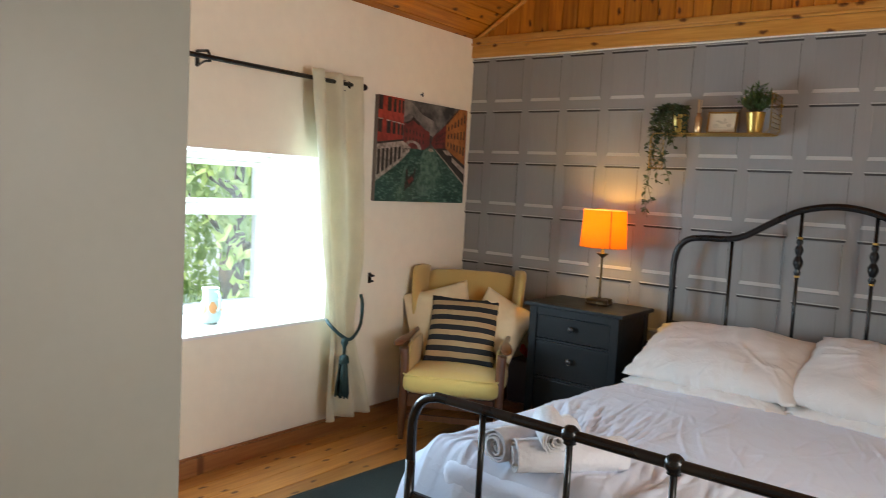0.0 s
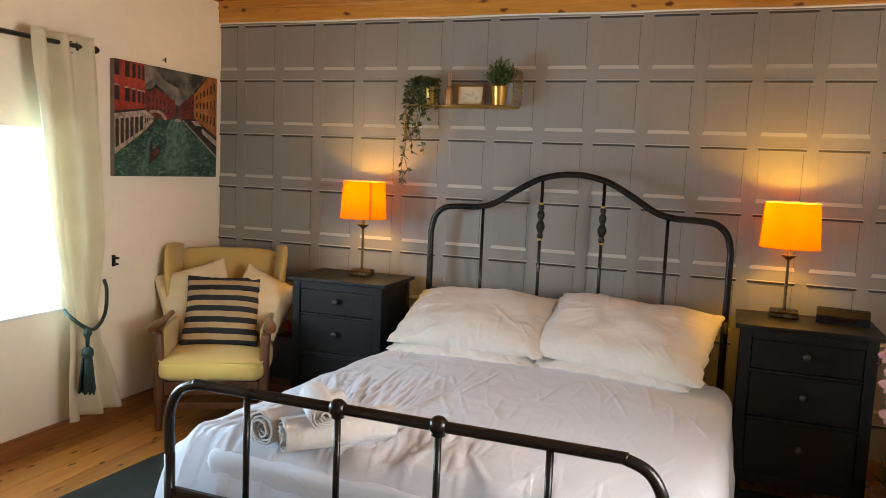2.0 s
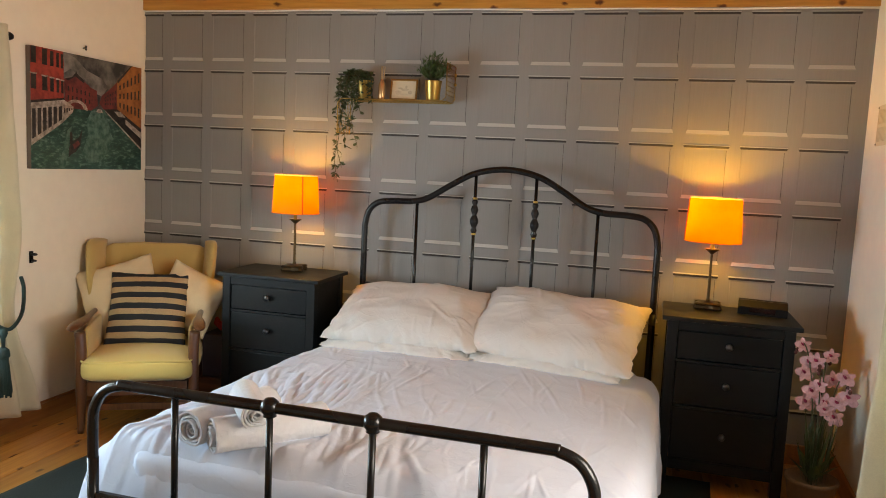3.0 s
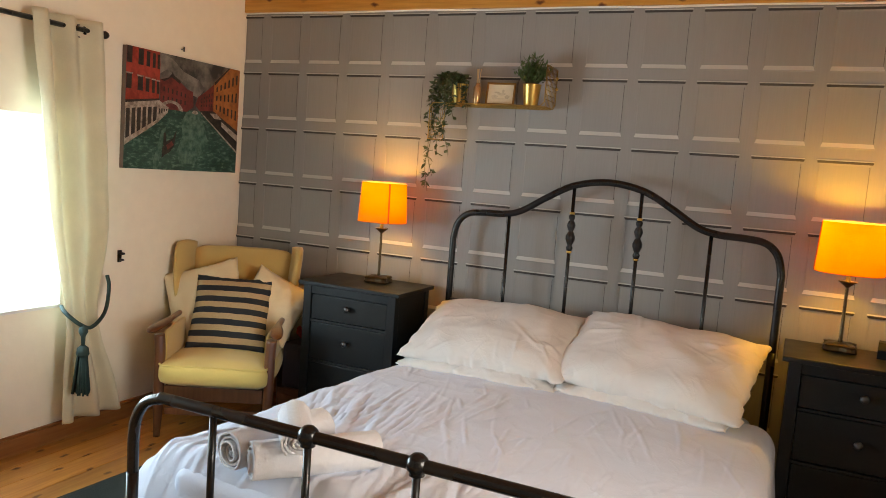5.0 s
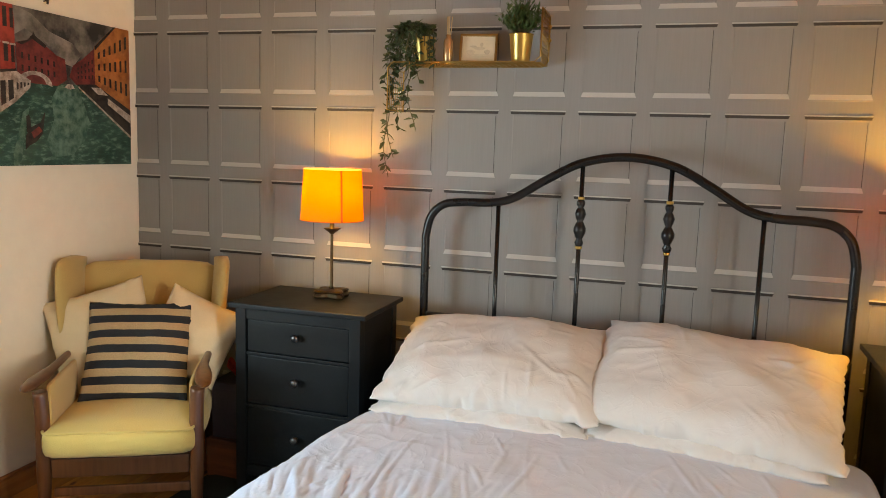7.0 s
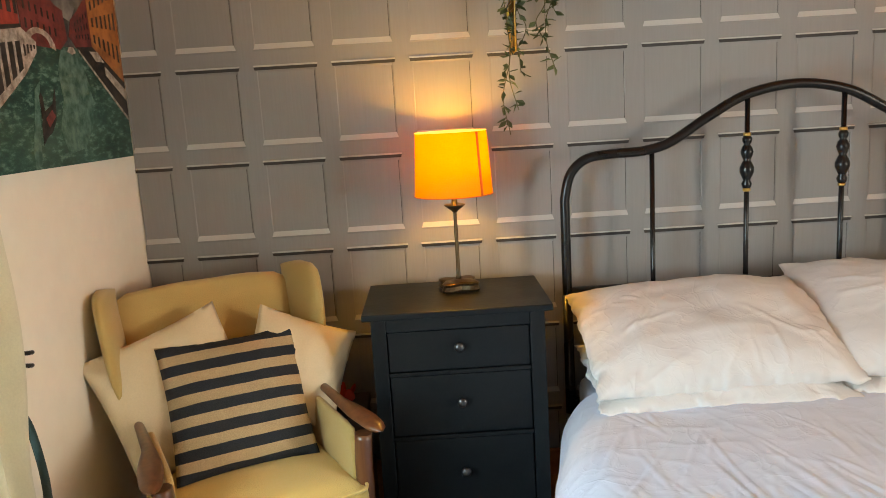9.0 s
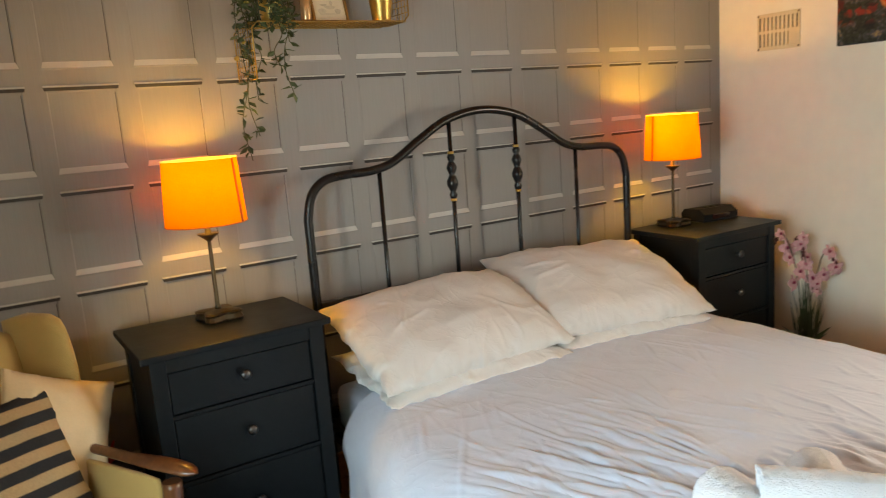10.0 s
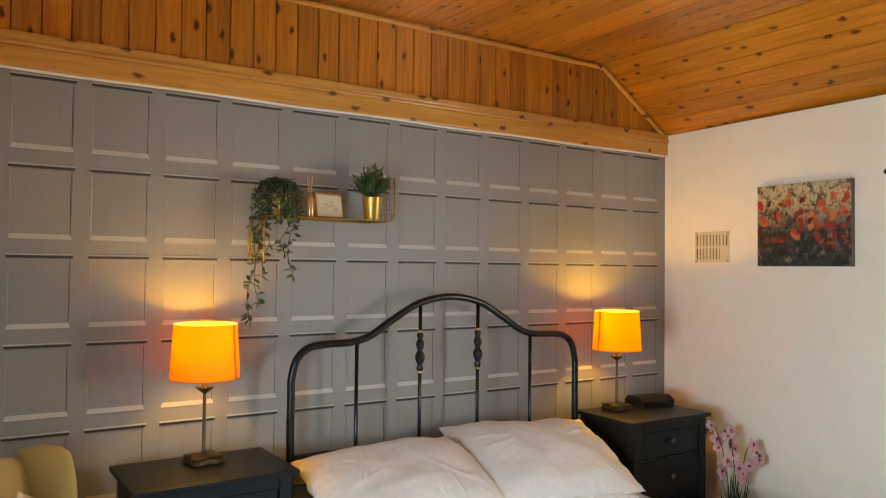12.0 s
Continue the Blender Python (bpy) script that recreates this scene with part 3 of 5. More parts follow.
# the open door beside the camera's first stand
door = thing("door_1", pose(2.02, -4.19, 0, 0, 0, 98.2), "plain off-white painted door standing open", "door", "", "structure")
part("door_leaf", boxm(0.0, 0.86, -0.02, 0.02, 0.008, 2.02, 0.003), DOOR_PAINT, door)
dh = bmesh.new()
lathe(dh, [(0.025, 0), (0.025, 0.006), (0.01, 0.01), (0.01, 0.05)], 16)
tube(dh, [(0, 0, 0.045), (-0.05, 0, 0.05), (-0.11, 0, 0.048)], 0.009, 10)
h = part("door_handle", dh, KNOB_METAL, door, "brushed metal lever handle")
h.matrix_local = pose(0.80, 0.02, 1.0, -90, 0, 0)
b = bmesh.new()
for x0, x1, z0, z1 in ((1.93, 1.985, 0, 2.06), (2.765, 2.82, 0, 2.06), (1.93, 2.82, 2.06, 2.12)):
    box(b, x0, x1, D - 0.16, D + 0.015, z0, z1, 0.004)
structure("trim_doorframe", b, WHITE_PAINT, "white painted door frame", "trim")

# ---- outside ----
structure("ground", boxm(-400, 400, -400, 400, -0.60, -0.50), GRASS, "lawn outside the window", "ground")


def garden_tree(x, y, height, spread, seed):
    rng = random.Random(seed)
    t = thing("garden_tree", pose(x, y, -0.5), "leafy garden tree in sunlight outside the window", "tree", "garden trees")
    tr = bmesh.new()
    tube(tr, [(0, 0, 0), (0.05, 0, height * 0.3), (0.0, 0.08, height * 0.6), (0.05, 0.05, height * 0.9)], [0.11, 0.09, 0.06, 0.02], 9)
    for k in range(9):
        a, z = rng.uniform(0, 6.28), height * rng.uniform(0.25, 0.75)
        tube(tr, [(0.02, 0.03, z), (0.5 * spread * math.cos(a), 0.5 * spread * math.sin(a), z + 0.3), (0.9 * spread * math.cos(a), 0.9 * spread * math.sin(a), z + 0.5)], [0.04, 0.025, 0.008], 6)
    part("trunk", tr, BARK, t)
    verts, faces = [], []
    for k in range(9000):
        a, r, z = rng.uniform(0, 6.28), spread * math.sqrt(rng.random()), rng.uniform(0.12, 1.0) * height
        clump = noise.noise(Vector((r * math.cos(a) * 1.6, r * math.sin(a) * 1.6, z * 1.6 + seed)))
        if clump < 0.03:
            continue
        c = Vector((r * math.cos(a), r * math.sin(a), z))
        e = Euler((rng.uniform(0, 6), rng.uniform(0, 6), rng.uniform(0, 6))).to_matrix()
        s = rng.uniform(0.035, 0.075)
        i = len(verts)
        verts += [c + e @ Vector(p) * s for p in ((-1.2, 0, 0), (0, -0.55, 0.15), (1.2, 0, 0), (0, 0.55, 0.15))]
        faces += [(i, i + 1, i + 2, i + 3)]
    me = bpy.data.meshes.new("crown")
    me.from_pydata([tuple(v) for v in verts], [], faces)
    me.materials.append(OUT_LEAF)
    new("crown", me).parent = t
    return t


garden_tree(-3.0, 0.4, 3.2, 1.25, 5)
garden_tree(-3.6, -1.4, 3.0, 1.25, 9)
garden_tree(-4.6, 1.5, 3.4, 1.3, 14)
house = thing("outbuilding", pose(-9.5, 5.0, -0.5), "white rendered outbuilding in full sun", "building")
part("wall", boxm(-1.5, 1.5, -2.6, 2.6, 0, 3.4), RENDER_WHITE, house)
part("roof", prism(bmesh.new(), [(-1.8, 3.4), (1.8, 3.4), (0, 4.6)], -2.8, 2.8, "y"), BOX_DARK, house)

# ---- the bed ----
BED = pose(2.225, -0.128, 0, 0, 0, -3.4)
FOOT = -1.913
FRAME = pose(2.233, -0.144, 0, 0, 0, -2.1)
bed = thing("bed_frame", FRAME, "black tubular metal double bed frame with arched headboard", "bed")
half = [(-0.768, 1.00), (-0.766, 1.06), (-0.745, 1.135), (-0.695, 1.180), (-0.62, 1.193), (-0.50, 1.198), (-0.41, 1.222), (-0.29, 1.295), (-0.16, 1.362), (0.0, 1.388)]
arch = [(x, 0, z) for x, z in half] + [(-x, 0, z) for x, z in half[-2::-1]]
part("headboard_rail", tubem(spline([(-0.768, 0, 0.7)] + arch + [(0.768, 0, 0.7)], 8), 0.0165, 12), BLACK_METAL, bed)
for sx in (-1, 1):
    part("headboard_post", tubem([(sx * 0.768, 0, 0.0), (sx * 0.768, 0, 0.72)], 0.0175, 14), BLACK_METAL, bed)
part("headboard_crossbar", boxm(-0.755, 0.755, -0.012, 0.012, 0.705, 0.745, 0.006), BLACK_METAL, bed)
part("headboard_lower_bar", boxm(-0.755, 0.755, -0.012, 0.012, 0.30, 0.34, 0.006), BLACK_METAL, bed)
for sx in (-1, 1):
    part("spindle", tubem([(sx * 0.473, 0, 0.32), (sx * 0.473, 0, 1.196)], 0.0085, 10), BLACK_METAL, bed)
    sp = part("spindle", tubem([(sx * 0.158, 0, 0.32), (sx * 0.158, 0, 1.355)], 0.0085, 10), BLACK_METAL, bed)
    bead = [(0.010, 0.0), (0.014, 0.004), (0.017, 0.016), (0.011, 0.028), (0.016, 0.038), (0.023, 0.055), (0.023, 0.070), (0.015, 0.088), (0.011, 0.094), (0.017, 0.108), (0.021, 0.122), (0.016, 0.138), (0.010, 0.146), (0.015, 0.156), (0.016, 0.166), (0.010, 0.176)]
    part("bead", lathem(bead, 16, (sx * 0.158, 0, 1.052)), BLACK_METAL, sp)
    for z in (1.042, 1.226):
        part("collar", lathem([(0.010, 0), (0.0125, 0.002), (0.0125, 0.010), (0.010, 0.012)], 16, (sx * 0.158, 0, z)), GOLD, sp, "small brass collar")
fz = 0.683
FOOTBOARD = pose(-0.083, FOOT, 0, 0, 0, 0.7)


def foot_part(name, bm):
    part(name, bm, BLACK_METAL, bed).matrix_local = FOOTBOARD


corner = [(-0.768, 0, 0.42), (-0.768, 0, 0.55), (-0.758, 0, 0.608), (-0.725, 0, 0.656), (-0.67, 0, fz - 0.004), (-0.60, 0, fz)]
foot_part("footboard_rail", tubem(spline(corner + [(0, 0, fz)] + [(-x, y, z) for x, y, z in corner[::-1]], 8), 0.0165, 12))
for sx in (-1, 1):
    foot_part("footboard_post", tubem([(sx * 0.768, 0, 0.0), (sx * 0.768, 0, 0.44)], 0.0175, 14))
    end = FOOTBOARD @ Vector((sx * 0.768, 0, 0.27))
    part("side_rail", tubem([(sx * 0.768, 0, 0.27), end], 0.024, 4), BLACK_METAL, bed)
    for x in (0.473, 0.158):
        foot_part("spindle", tubem([(sx * x, 0, 0.27), (sx * x, 0, fz)], 0.0105, 10))
    foot_part("knob", lathem([(0.012, -0.030), (0.020, -0.026), (0.018, -0.020), (0.027, -0.010), (0.029, 0.002), (0.025, 0.016), (0.014, 0.026), (0.004, 0.029)], 20, (sx * 0.158, 0, fz)))
foot_part("footboard_lower_bar", boxm(-0.755, 0.755, -0.012, 0.012, 0.27, 0.33, 0.006))

part("base", boxm(-0.72, 0.66, FOOT + 0.06, -0.02, 0.20, 0.262, 0.004), BLACK_PAINT, bed)
mattress = tagged(part("mattress", boxm(-0.735, 0.735, -1.875, -0.05, 0.263, 0.440, 0.05, 4), LINEN, smooth=True), "white mattress on the metal bed frame", "mattress")
mattress.matrix_world = BED


def crease_lines(seed, count):
    """Sharp folds in bed linen: start, direction, length, height, width."""
    rg = random.Random(seed)
    out = []
    for k in range(count):
        if k % 5 < 2:
            p = (rg.uniform(-0.85, -0.22), rg.uniform(-1.15, -0.85))
            a = math.atan2(-1.82 - p[1], -0.30 + 0.35 * (p[0] + 0.5) - p[0]) + rg.uniform(-0.12, 0.12)
            ln, hg, wd = rg.uniform(0.25, 0.90), rg.uniform(0.0008, 0.0032), rg.uniform(0.006, 0.012)
        elif k % 5 == 4:
            p = (rg.uniform(-1.0, 0.15), rg.uniform(-1.75, -1.40))
            a = radians(-90 + rg.uniform(-30, 30) + 35 * p[0])
            ln, hg, wd = rg.uniform(0.12, 0.40), rg.uniform(0.003, 0.009), rg.uniform(0.008, 0.015)
        else:
            a = radians(-90 + rg.uniform(-35, 35))
            p = (rg.uniform(-0.75, 0.80), rg.uniform(-1.6, -0.5))
            ln, hg, wd = rg.uniform(0.10, 0.60), rg.uniform(0.0010, 0.0040), rg.uniform(0.005, 0.008)
        out.append((p[0], p[1], math.cos(a), math.sin(a), ln, hg, wd, rg.uniform(-0.22, 0.22)))
    return out


CREASES = collections.defaultdict(set)
for fold in crease_lines(3, 420):
    for k in range(41):
        s = fold[4] * k / 40
        q = fold[7] * s * s
        x, y = fold[0] + fold[2] * s - fold[3] * q, fold[1] + fold[3] * s + fold[2] * q
        for ex in (-0.05, 0, 0.05):
            for ey in (-0.05, 0, 0.05):
                CREASES[(math.floor((x + ex) * 10), math.floor((y + ey) * 10))].add(fold)
CREASES = {cell: sorted(folds) for cell, folds in CREASES.items()}


def wrinkle(x, y):
    """Soft swells and a few sharp creases."""
    p = Vector((x, y, 0.0))
    w = noise.noise(p * 2.0) * 0.012 + noise.noise(p * 5.0 + Vector((3, 1, 0))) * 0.005 + noise.noise(p * 14.0) * 0.0020 + (1 - abs(noise.noise(p * 9.0 + Vector((5, 2, 0))))) ** 5 * 0.0024 * max(0.15, min(1.0, 0.5 - x))
    for px, py, dx, dy, ln, hg, wd, bend in CREASES.get((math.floor(x * 10), math.floor(y * 10)), ()):
        s = (x - px) * dx + (y - py) * dy
        if 0 < s < ln:
            q = (y - py) * dx - (x - px) * dy - bend * s * s
            if abs(q) < 3 * wd:
                w += hg * math.sin(math.pi * s / ln) * math.exp(-(q / wd) ** 2)
    return w


def duvet_point(u, v):
    s = (u - 0.5) * 2.0
    hw, drop = 0.755, 0.33
    flat = hw + (0.05 + 0.085 * min(1.0, v / 0.28) + 0.12 * max(0.0, v - 0.45) ** 1.5 if s < 0 else 0.088 + 0.02 * v)
    run = s * (flat + drop)
    ax, sg = abs(run), (1 if run >= 0 else -1)
    y = -0.30 - v * 1.600
    foot = max(0.0, v - 0.93) / 0.07
    top = 0.478 + 0.026 * math.cos(min(1.0, ax / flat) * 1.4) - 0.012 * v - 0.25 * foot ** 2
    r = 0.160 if s < 0 else 0.090
    if ax < flat - r:
        x, z = ax, top
    else:
        q = min((ax - flat + r) / r, math.pi / 2)
        x, z = flat - r + r * math.sin(q), top - r * (1 - math.cos(q))
        rest = max(0.0, (ax - flat + r) - r * math.pi / 2)
        z -= rest
        x += (0.02 * math.sin(y * 17 + sg + 1.5 * math.sin(y * 4)) + 0.013 * math.sin(y * 37 + 2 * sg)) * min(1, rest * 6)
    gather = max(0.0, v - 0.72) / 0.28
    wr = wrinkle(run, y) + gather ** 1.5 * (0.014 * math.sin(run * 19 + 2.2 * math.sin(run * 5) + y * 3) + 0.005 * math.sin(run * 41 + y * 6 + 3 * math.sin(y * 9)))
    head_lip = max(0.0, 1 - v / 0.03)
    tx = min(1.0, max(0.0, (ax - flat + r) / r))
    return Vector((sg * (x + wr * 0.9 * tx), y + 0.02 * noise.noise(Vector((run * 2, 0, 4))) * (1 if v < 0.03 else 0), z + wr * (1 - tx * 0.7) - 0.03 * head_lip))


duvet = tagged(part("duvet", sheet(bmesh.new(), duvet_point, 500, 380), LINEN, smooth=True), "rumpled white cotton duvet spread over the bed", "duvet")
duvet.matrix_world = BED
sol = duvet.modifiers.new("thickness", "SOLIDIFY")
sol.thickness, sol.offset = 0.008, -1


def pillow(label, m, w=0.75, h=0.46, thick=0.15, seed=0):
    rg = random.Random(seed + 20)
    folds = []
    for k in range(30):
        a, c = rg.choice((-1, 1)) * rg.uniform(0.55, 1.0) * w / 2, rg.uniform(-1, 1) * h / 2
        if k % 3 == 0:
            a, c = rg.uniform(-1, 1) * w / 2, rg.choice((-1, 1, -1)) * h / 2
        to = math.atan2(-c * 0.7 + rg.uniform(-0.12, 0.12), -a + rg.uniform(-0.15, 0.15))
        folds.append((a, c, math.cos(to), math.sin(to), rg.uniform(0.06, 0.28), rg.uniform(0.0015, 0.0068), rg.uniform(0.004, 0.010), rg.uniform(-0.5, 0.5)))

    def f(side):
        def g(u, v):
            a, c = u * 2 - 1, v * 2 - 1
            prof = (max(0.0, 1 - abs(a) ** 2.6) * max(0.0, 1 - abs(c) ** 2.1)) ** 0.56
            p = Vector((a * 1.9 + seed, c * 1.7, side))
            puck = noise.noise(p * 1.3) * 0.020 + (1 - abs(noise.noise(p * 2.2 + Vector((0, 0, 7))))) * 0.007 * prof - 0.003 * prof
            x, y = a * w / 2, c * h / 2
            for px, py, dx, dy, ln, hg, wd, bend in folds:
                s = (x - px) * dx + (y - py) * dy
                if 0 < s < ln:
                    q = (y - py) * dx - (x - px) * dy - bend * s * s
                    if abs(q) < 3 * wd:
                        puck += hg * math.sin(math.pi * (s / ln) ** 0.6) * math.exp(-(q / wd) ** 2)
            pinch = 1 - 0.035 * (1 - abs(c) ** 2) * abs(a) ** 6
            pinch2 = 1 - 0.05 * (1 - abs(a) ** 2) * abs(c) ** 6
            edge = (0.016 * noise.noise(Vector((a * 5, c * 5, seed))) + 0.008 * noise.noise(Vector((a * 14, c * 10, seed)))) * max(abs(a), abs(c)) ** 8
            droop = 0.016 * noise.noise(Vector((a * 6, c * 4, seed + 9))) * max(abs(a), abs(c)) ** 6
            return Vector((x * pinch + edge, y * pinch2 + edge, side * (prof * thick / 2 + puck * min(1.0, prof * 1.6) + 0.0002) + droop))
        return g
    bm = sheet(bmesh.new(), f(1), 130, 84)
    sheet(bm, f(-1), 130, 84)
    bmesh.ops.remove_doubles(bm, verts=bm.verts[:], dist=0.0008)
    bmesh.ops.recalc_face_normals(bm, faces=bm.faces[:])
    ob = tagged(part("pillow", bm, PILLOWCASE, smooth=True), label, "pillow", "bed pillows")
    ob.matrix_world = m
    return ob


pillow("white cotton pillow lying under another on the bed", BED @ pose(-0.375, -0.322, 0.530, 6, 0, 1), 0.74, 0.48, 0.12, 1)
pillow("plump white cotton pillow propped against the headboard", BED @ pose(-0.368, -0.292, 0.640, 21, -1, 3), 0.78, 0.52, 0.225, 2)
pillow("white cotton pillow lying under another on the bed", BED @ pose(0.345, -0.300, 0.530, 6, 0, -5), 0.72, 0.48, 0.12, 3)
pillow("plump white cotton pillow overlapping its neighbour", BED @ pose(0.352, -0.262, 0.652, 23, 2, -5), 0.80, 0.56, 0.215, 4)


def towel(label, m, length, radius, seed):
    """A towel rolled up loosely: one long sheet wound inwards, flattened where it rests, with a woven band."""
    turns = 4.2
    t = thing("towel", m, label, "towel", "rolled towels on the bed")

    def f(u, v, lift=0.0):
        a = -0.9 + u * 2 * math.pi * turns
        r = radius * (1 - 0.80 * u) + lift
        r *= 1 + 0.05 * noise.noise(Vector((math.cos(a) * 1.3, math.sin(a) * 1.3, v * 3 + seed)))
        r += 0.0022 * noise.noise(Vector((a * 4, v * 26, seed))) + 0.0014 * noise.noise(Vector((a * 13, v * 80, seed)))
        slip = 0.016 * noise.noise(Vector((u * 5, seed, 0.5))) + 0.010 * (v - 0.5) * noise.noise(Vector((a * 0.7, seed, 3)))
        z = r * math.sin(a)
        return Vector(((v - 0.5) * length + slip, r * math.cos(a) * 1.10, (z if z > -0.75 * radius else -0.75 * radius - (z + 0.75 * radius) * -0.2) + radius * 0.80))
    ob = part("roll", sheet(bmesh.new(), f, 300, 70), TOWEL, t, "", True)
    so = ob.modifiers.new("thickness", "SOLIDIFY")
    so.thickness, so.offset = 0.0065, -1
    part("woven_band", sheet(bmesh.new(), lambda u, v: f(0.072 + 0.026 * u, 0.01 + 0.98 * v, 0.0022), 8, 70), TOWEL_BAND, t, "flat woven band", True)
    return t


towel("rolled white bath towel lying on the duvet", pose(1.820, -1.855, 0.494, 0, 0, 48), 0.37, 0.060, 1)
towel("rolled white bath towel lying beside another on the duvet", pose(1.664, -1.806, 0.500, 0, 0, 74), 0.35, 0.060, 2)
towel("small rolled white hand towel on top of the others", pose(1.760, -1.862, 0.578, 0, 1, 128), 0.25, 0.047, 3)


# ---- bedside chests and lamps ----
def bedside_chest(m, label):
    c = thing("bedside_chest", m, label, "bedside cabinet", "bedside chests")
    w, d, hgt = 0.575, 0.405, 0.784
    part("top", boxm(0, w, -d, 0, hgt - 0.020, hgt, 0.004), BLACK_PAINT, c)
    for x in (0.025, w - 0.025 - 0.045):
        for y in (-d + 0.015, -0.055):
            part("leg", boxm(x, x + 0.045, y, y + 0.045, 0.0, hgt - 0.020, 0.003), BLACK_PAINT, c)
    for x in (0.030, w - 0.045):
        part("side_panel", boxm(x, x + 0.015, -d + 0.06, -0.055, 0.09, hgt - 0.020, 0.002), BLACK_PAINT, c)
    part("back_panel", boxm(0.07, w - 0.07, -0.03, -0.018, 0.09, hgt - 0.020), BLACK_PAINT, c)
    for z0, z1 in ((hgt - 0.062, hgt - 0.020), (0.580, 0.592), (0.372, 0.384), (0.088, 0.135)):
        part("rail", boxm(0.070, w - 0.070, -d + 0.019, -d + 0.045, z0, z1, 0.002), BLACK_PAINT, c)
    for z0, z1 in ((0.595, 0.719), (0.387, 0.577), (0.138, 0.369)):
        dr = part("drawer", boxm(0.073, w - 0.073, -d + 0.023, -d + 0.30, z0, z1, 0.003), BLACK_PAINT, c)
        k = part("knob", lathem([(0.008, 0), (0.007, 0.010), (0.010, 0.014), (0.0155, 0.020), (0.016, 0.026), (0.011, 0.031), (0.003, 0.033)], 18), KNOB_METAL, dr, "round dark pewter knob")
        k.matrix_local = pose(w / 2, -d + 0.024, (z0 + z1) / 2 + 0.012, 90, 0, 0)
    return c


bedside_chest(pose(0.785, -0.066, 0), "black-stained wooden bedside chest with three drawers")
bedside_chest(pose(3.045, -0.130, 0, 0, 0, -1.5), "black-stained wooden bedside chest with three drawers beside the orchids")


def table_lamp(m, label, turn):
    l = thing("table_lamp", m, label, "lamp", "bedside lamps")
    bs = bmesh.new()
    n = 32
    rings = []
    for z, s in ((0.0, 0.062), (0.006, 0.066), (0.018, 0.060), (0.026, 0.064), (0.030, 0.056), (0.034, 0.020)):
        ring = []
        for k in range(n):
            a = 2 * math.pi * k / n
            r = s * (1.0 + 0.24 * math.cos(4 * (a - math.pi / 4)))
            ring.append(bs.verts.new((r * math.cos(a), r * math.sin(a), z)))
        rings.append(ring)
    for r0, r1 in zip(rings, rings[1:]):
        for k in range(n):
            bs.faces.new((r0[k], r0[(k + 1) % n], r1[(k + 1) % n], r1[k]))
    bs.faces.new(rings[0][::-1])
    bs.faces.new(rings[-1])
    part("base", bs, ANTIQUE, l)
    part("stem", lathem([(0.012, 0.030), (0.007, 0.045), (0.006, 0.25), (0.006, 0.262)], 14), ANTIQUE, l)
    part("cup", lathem([(0.006, 0.255), (0.012, 0.262), (0.034, 0.279), (0.035, 0.282), (0.010, 0.281), (0.007, 0.34)], 20), ANTIQUE, l)
    sh = bmesh.new()
    lathe(sh, [(0.1275, 0.314), (0.127, 0.318), (0.1155, 0.513), (0.115, 0.517)], 48, cap=False)
    shade = part("shade", sh, SHADE, l, "orange fabric drum shade, lit")
    part("lining", lathem([(0.1255, 0.316), (0.1135, 0.519)], 48, cap=False), LINING, shade, "white fabric lining")
    so = shade.modifiers.new("thickness", "SOLIDIFY")
    so.thickness = 0.0012
    for r, z in ((0.1280, 0.315), (0.1150, 0.5185)):
        part("shade_rim", tubem([(r * math.cos(2 * math.pi * k / 48), r * math.sin(2 * math.pi * k / 48), z) for k in range(48)], 0.0016, 6, True), SHADE_TRIM if z < 0.4 else LINING, shade)
    a = radians(turn)
    part("seam", tubem([(0.1282 * math.cos(a), 0.1282 * math.sin(a), 0.316), (0.1162 * math.cos(a), 0.1162 * math.sin(a), 0.515)], 0.0042, 6), SHADE_TRIM, shade)
    part("bulb", lathem([(0.012, 0.34), (0.013, 0.36), (0.013, 0.385), (0.015, 0.405), (0.013, 0.428), (0.004, 0.438)], 16), BULB, l, "lit bulb")
    return l


table_lamp(pose(1.091, -0.192, 0.784, 0, 0, 8), "lit bedside lamp, orange shade on slim brass stem", -56)
table_lamp(pose(3.245, -0.232, 0.784, 0, 0, -4), "lit bedside lamp, orange shade, beside the clock radio", 180)
for z in (0.418, 0.460):
    bulb_light(1.091, -0.192, 0.784 + z, 2.2)
    bulb_light(3.245, -0.232, 0.784 + z, 3.8)

clock = thing("clock_radio", pose(3.485, -0.245, 0.784, 0, 0, -8), "small black plastic clock radio on the chest", "clock radio")
part("body", prism(bmesh.new(), [(-0.078, 0.0), (0.068, 0.0), (0.076, 0.03), (0.055, 0.054), (-0.040, 0.060), (-0.080, 0.036)], -0.105, 0.105, "x"), BLACK_PLASTIC, clock)
part("display", boxm(-0.055, 0.055, -0.081, -0.070, 0.012, 0.034, 0.002), DARK_GLASS, clock)
for k in range(4):
    part("button", boxm(-0.06 + k * 0.034, -0.036 + k * 0.034, -0.02, 0.0, 0.054, 0.061, 0.002), BLACK_PLASTIC, clock)

# ---- armchair and cushions ----
CHAIR = pose(0.556, -0.805, 0, 0, 0, 27.7)
chair = thing("wing_armchair", CHAIR, "mustard wing armchair with brown wooden arms and legs", "armchair")


